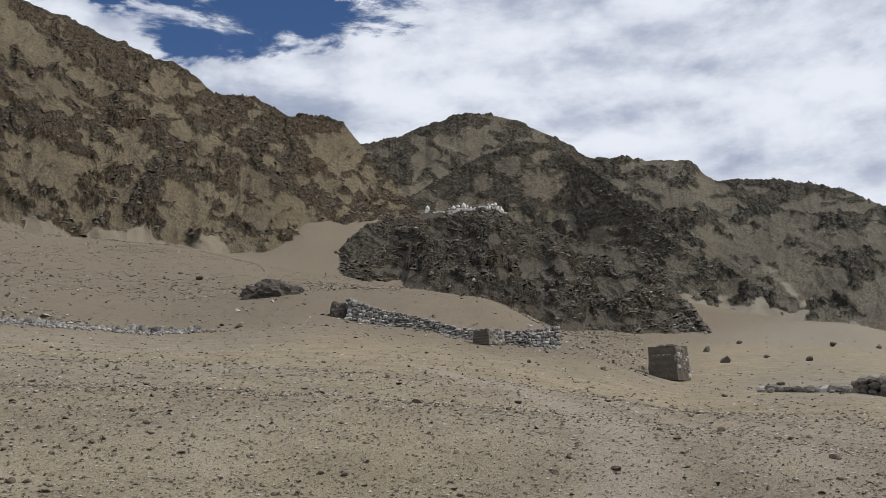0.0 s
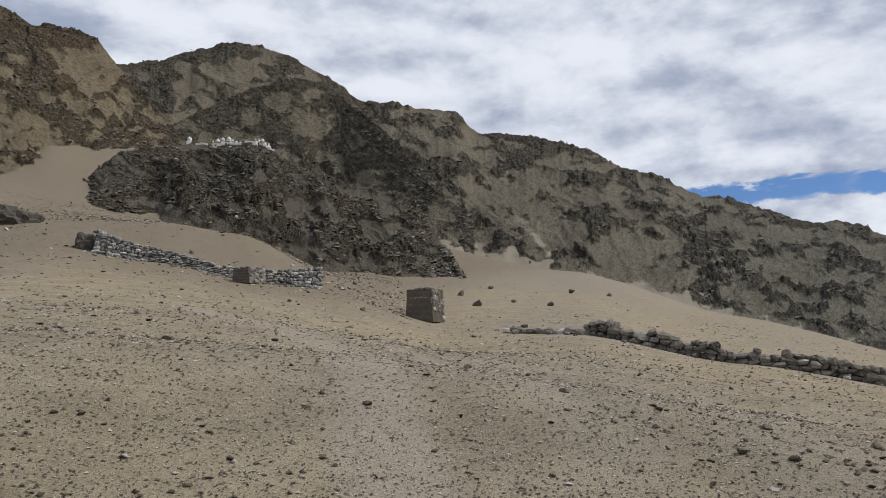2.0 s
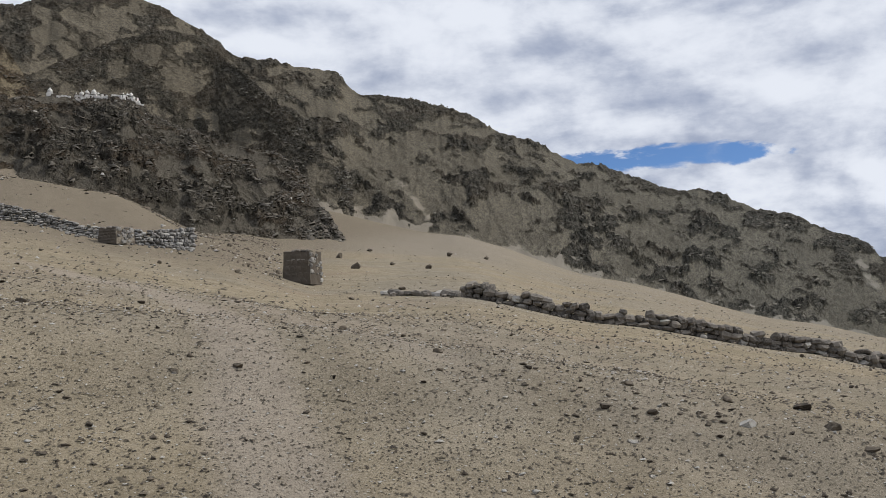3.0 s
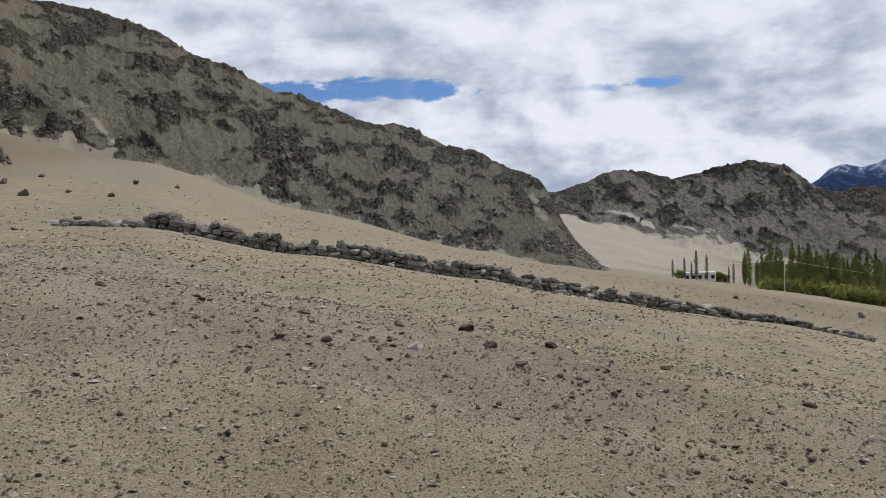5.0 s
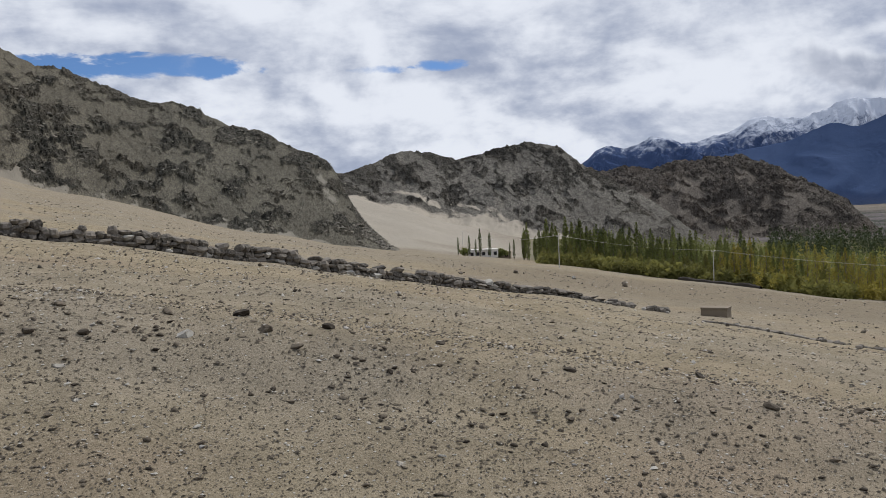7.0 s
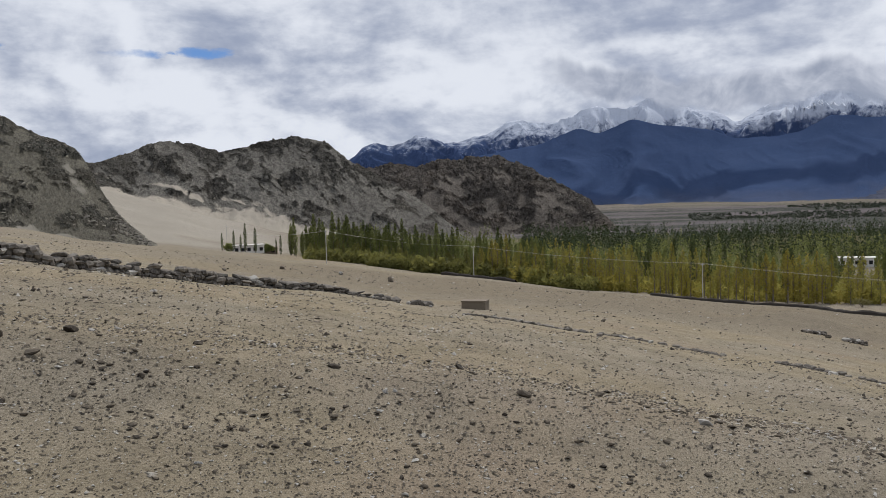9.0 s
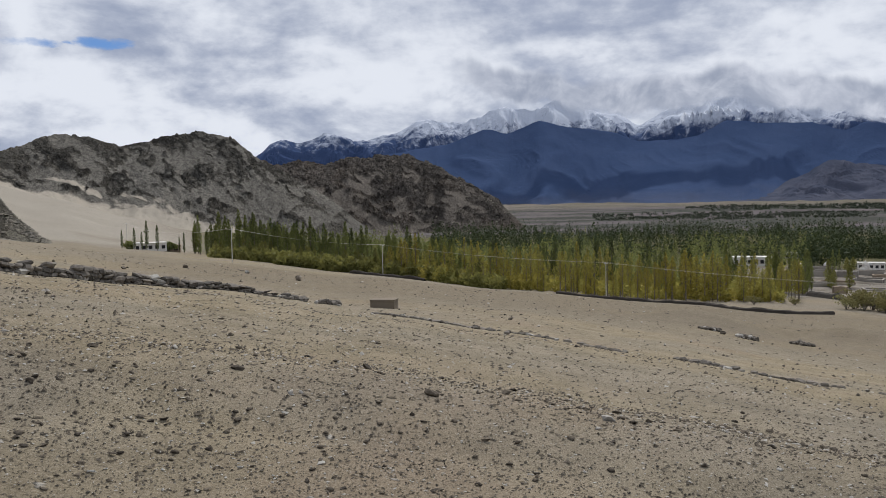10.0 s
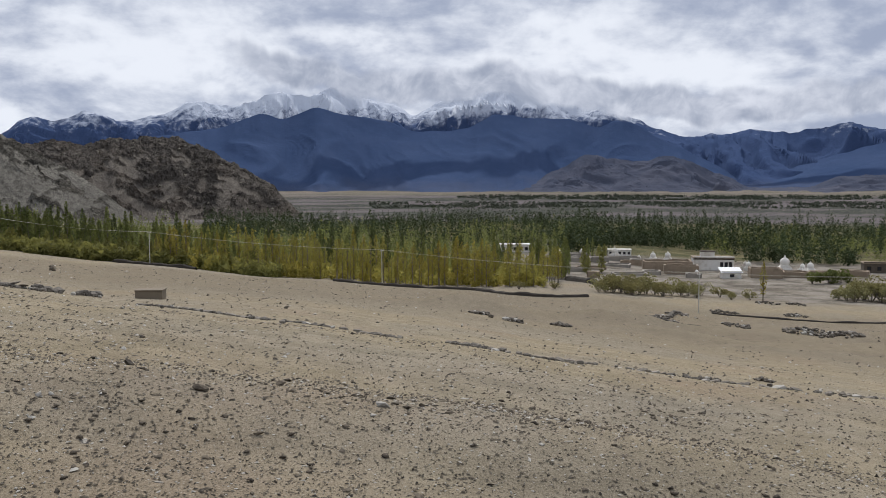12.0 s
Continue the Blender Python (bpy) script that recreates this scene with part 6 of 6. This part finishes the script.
house(115.0, 264, 5.4, 4, 2.3, "small white shed with a bright sheet roof", WHITEWASH, 1, 14, False, name="shed")
x, y = polar(115.0, 264)
ob = tagged(new("roof_sheet", None), "sloping bright white metal roof sheet", "roof")
ob.matrix_basis = pose(x, y, ground_z(x, y) + 2.4, 14, 0, -115 + 14)
part("sheet", box(bmesh.new(), (6.4, 5.0, 0.12), bevel=0.02), ROOF_SHEET, ob)
house(101.05, 350, 14, 7, 3.4, "long pale village house with a row of windows", WHITEWASH, 6, 5, False)
house(103.6, 425, 8, 6, 3.2, "pale house among trees", WHITEWASH, 3, -8, False)
house(107.9, 345, 9, 5, 2.6, "pale flat-roofed house with small windows", WHITEWASH, 5, 4, False)
house(123.5, 308, 9, 6, 3.4, "cream village house with flat roof", PLASTER, 3, 10, True)
house(61.45, 318, 11, 7, 3.0, "white farmhouse with a row of dark windows", WHITEWASH, 5, 6, False)
house(62.6, 330, 9, 6, 2.6, "low mud-brown farm building", MUD_BRICK, 3, -5, False)
house(83.5, 330, 8, 5, 2.6, "pale house half hidden by poplars", WHITEWASH, 3, 5, False)
house(91.2, 300, 7, 5, 2.6, "pale house half hidden by autumn trees", WHITEWASH, 3, 5, False)

PALE_PLASTER = plain("pale_earth_plaster", (0.34, 0.31, 0.27), 0.25, 1.2, 0.95, 0.05, (0.22, 0.195, 0.165))
ruin(111.0, 285, 15, 7, 3.9, "roofless brown mud-brick ruin", 6, 1)
ruin(111.9, 276, 10, 6, 3.2, "smaller roofless mud-brick ruin", 4, 2)
ruin(117.1, 270, 8.6, 6, 3.3, "square brown mud-brick enclosure", 10, 3)
ruin(118.9, 275, 7, 5, 2.2, "low worn mud-brick walls", 6, 4)
ruin(120.6, 280, 9, 4, 2.1, "low worn mud-brick walls beside trees", 2, 5)
ruin(122.3, 286, 7, 4, 2.4, "worn brown mud-brick enclosure walls", -4, 6)
ruin(104.6, 322, 13, 4, 2.0, "pale plastered wall beside the shrines", 4, 9, PALE_PLASTER)
ruin(109.6, 312, 10, 5, 2.2, "low pale ruin with crumbling walls", 8, 10, PALE_PLASTER)
ruin(104.4, 268, 12, 7, 1.3, "low crumbling foundation of pale stones", 8, 11, PALE_PLASTER)
ruin(107.8, 290, 8, 6, 1.2, "crumbled grey foundation walls", -6, 12, PALE_PLASTER)
ruin(107.0, 318, 24, 4, 1.8, "long pale plastered boundary wall", 4, 7, PALE_PLASTER)
for k, (b, d, wide, deep, tall) in enumerate(((103.3, 302, 9, 4, 1.8), (105.2, 298, 8, 4, 2.1), (106.5, 300, 7, 4, 2.3), (108.8, 300, 8, 3, 2.0), (110.0, 268, 5, 4, 1.6), (112.7, 262, 4, 3, 1.9), (106.0, 276, 9, 5, 1.0), (108.6, 262, 10, 5, 1.0))):
    ruin(b, d, wide, deep, tall, "crumbling pale earth walls of a former yard", 3 * k - 8, 20 + k, PALE_PLASTER if k % 3 else MUD_BRICK)
ruin(106.2, 240, 3.0, 2.4, 2.2, "small lone mud-brick hut", 4, 8)
for k, (b, d, tall) in enumerate(((103.8, 318, 4.6), (107.6, 335, 4.8), (110.1, 330, 4.4), (111.05, 332, 4.6), (118.25, 292, 6.4), (119.75, 292, 4.6), (119.3, 296, 3.6), (116.1, 300, 3.8), (115.9, 306, 3.4), (112.9, 268, 2.6), (105.4, 330, 3.6), (109.2, 322, 3.2))):
    x, y = polar(b, d)
    shrine(x, y, ground_z(x, y) - 0.2, tall, "whitewashed village shrine with a domed top", "village shrines", 20 + 13 * k)


# ---- banks, field edges and rubble heaps on the lower terrace ----
def bank(name, label, line, height, thick, mat, seed):
    """A worn earth or stone bank following the ground."""
    pts = []
    for k in range(len(line) - 1):
        (b0, d0), (b1, d1) = line[k], line[k + 1]
        a, c = Vector((*polar(b0, d0), 0)), Vector((*polar(b1, d1), 0))
        n = max(2, int((c - a).length / 1.2))
        pts += [a.lerp(c, q / n) for q in range(n)]
    pts.append(Vector((*polar(*line[-1]), 0)))
    verts, faces = [], []
    for k, p in enumerate(pts):
        way = (pts[min(k + 1, len(pts) - 1)] - pts[max(k - 1, 0)]).normalized()
        side = Vector((-way.y, way.x, 0))
        h = height * (1 + 0.8 * noise.noise(Vector((k * 0.33, seed, 0))))
        g = ground_z(p.x, p.y)
        for q, (off, up) in enumerate(((-1.0, -0.3), (-0.55, 0.75 * h), (-0.15, h), (0.3, 0.95 * h), (0.7, 0.55 * h), (1.2, -0.3))):
            j = 0.14 * noise.noise(Vector((k * 0.9, q * 1.7, seed)))
            v = p + side * thick * (off + j)
            verts.append((v.x, v.y, g + up * (1 + j)))
    for k in range(len(pts) - 1):
        for q in range(5):
            a = k * 6 + q
            faces.append((a, a + 1, a + 7, a + 6))
    ob = new(name, mesh_from(name, verts, faces, mat))
    return tagged(ob, label, "bank", kind="structure")


DARK_EARTH = plain("dark_bank_stone", (0.055, 0.047, 0.039), 0.45, 1.6, 0.95, 0.15)
bank("bank_1", "dark stone bank along the edge of the grove", ((88.5, 172), (92, 168), (96, 163), (98.3, 160), (100.3, 147), (103, 149), (105.8, 158)), 0.55, 0.6, DARK_EARTH, 3)
bank("bank_2", "low dark bank before the poplars", ((74.5, 190), (77, 182), (79.5, 178)), 0.6, 0.8, DARK_EARTH, 5)
bank("bank_3", "dark ditch bank beside the village track", ((104.5, 225), (106.5, 205), (108.6, 192)), 1.2, 1.2, DARK_EARTH, 7)
bank("bank_4", "thin dark field edge", ((113.9, 152), (116, 150), (118.4, 147), (121.3, 146), (124.5, 152), (130, 160)), 0.28, 0.35, DARK_EARTH, 9)
bank("bank_5", "thin dark field edge below the terrace", ((107.0, 98), (110, 101), (113, 107), (116, 112)), 0.22, 0.3, DARK_EARTH, 11)
wall_stones("field_edge", "worn field edge of tumbled grey stones", ((109.4, 103), (110.6, 112), (111.6, 122), (112.3, 134)), 0.5, 2, WALL_STONE, 0.55, 0.7, 0.3, 300, 21, 60, spread=1.4)
bank("bank_6", "dark roadside retaining wall on the hill", ((65.2, 760), (67.5, 752), (69.5, 748), (71.5, 745)), 4.0, 3.0, DARK_EARTH, 15)


HEAP_STONE = stone_material("heap_stone", (0.050, 0.043, 0.035), (0.185, 0.163, 0.135), 0.10)


def heap(b, d, wide, tall, count, seed):
    r = np.random.default_rng(seed)
    x, y = polar(b, d)
    top = thing("rubble_heap", "heap of grey-brown field stones on pale ground", "rubble heap", pose(x, y, ground_z(x, y)), "rubble heaps")
    inv = top.matrix_basis.inverted()
    meshes = [mesh_from("stone", v, f, HEAP_STONE) for v, f in BLOCKS[:6]]
    for k in range(count):
        a, q = r.uniform(0, 6.283), math.sqrt(r.uniform(0, 1))
        px, py = x + math.cos(a) * q * wide / 2, y + math.sin(a) * q * wide / 2 * 0.7
        s = r.uniform(0.20, 0.58) * min(1.0, wide / 3.0)
        m = pose(px, py, ground_z(px, py) + tall * (1 - q) * r.uniform(0.2, 1) + s * 0.2, r.uniform(-30, 30), r.uniform(-30, 30), r.uniform(0, 360)) @ Matrix.Diagonal((s, s * 0.75, s * 0.6, 1))
        part("stone", meshes[r.integers(6)], None, top, m=inv @ m)


for k, (b, d, wide, tall, n) in enumerate(((109.3, 103, 5.5, 0.9, 34), (110.6, 107, 5.0, 0.8, 30), (114.6, 157, 6, 0.9, 28), (115.5, 119, 4.5, 0.8, 26), (119.6, 114, 6, 0.9, 34), (121.4, 110, 6, 1.1, 40), (118.9, 158, 4.5, 0.9, 22),
                                           (117.3, 186, 6, 0.8, 22), (118.9, 186, 5, 0.9, 22), (117.0, 30.5, 0.9, 0.2, 14), (113.6, 26.2, 0.8, 0.15, 10), (100.8, 62, 2.2, 0.3, 20), (98.5, 66, 2.5, 0.3, 20), (104, 68, 2.2, 0.3, 18))):
    heap(b, d, wide * (1.2 if d > 100 else 1.0), tall * 0.55, int(n * 2.0), 300 + k)
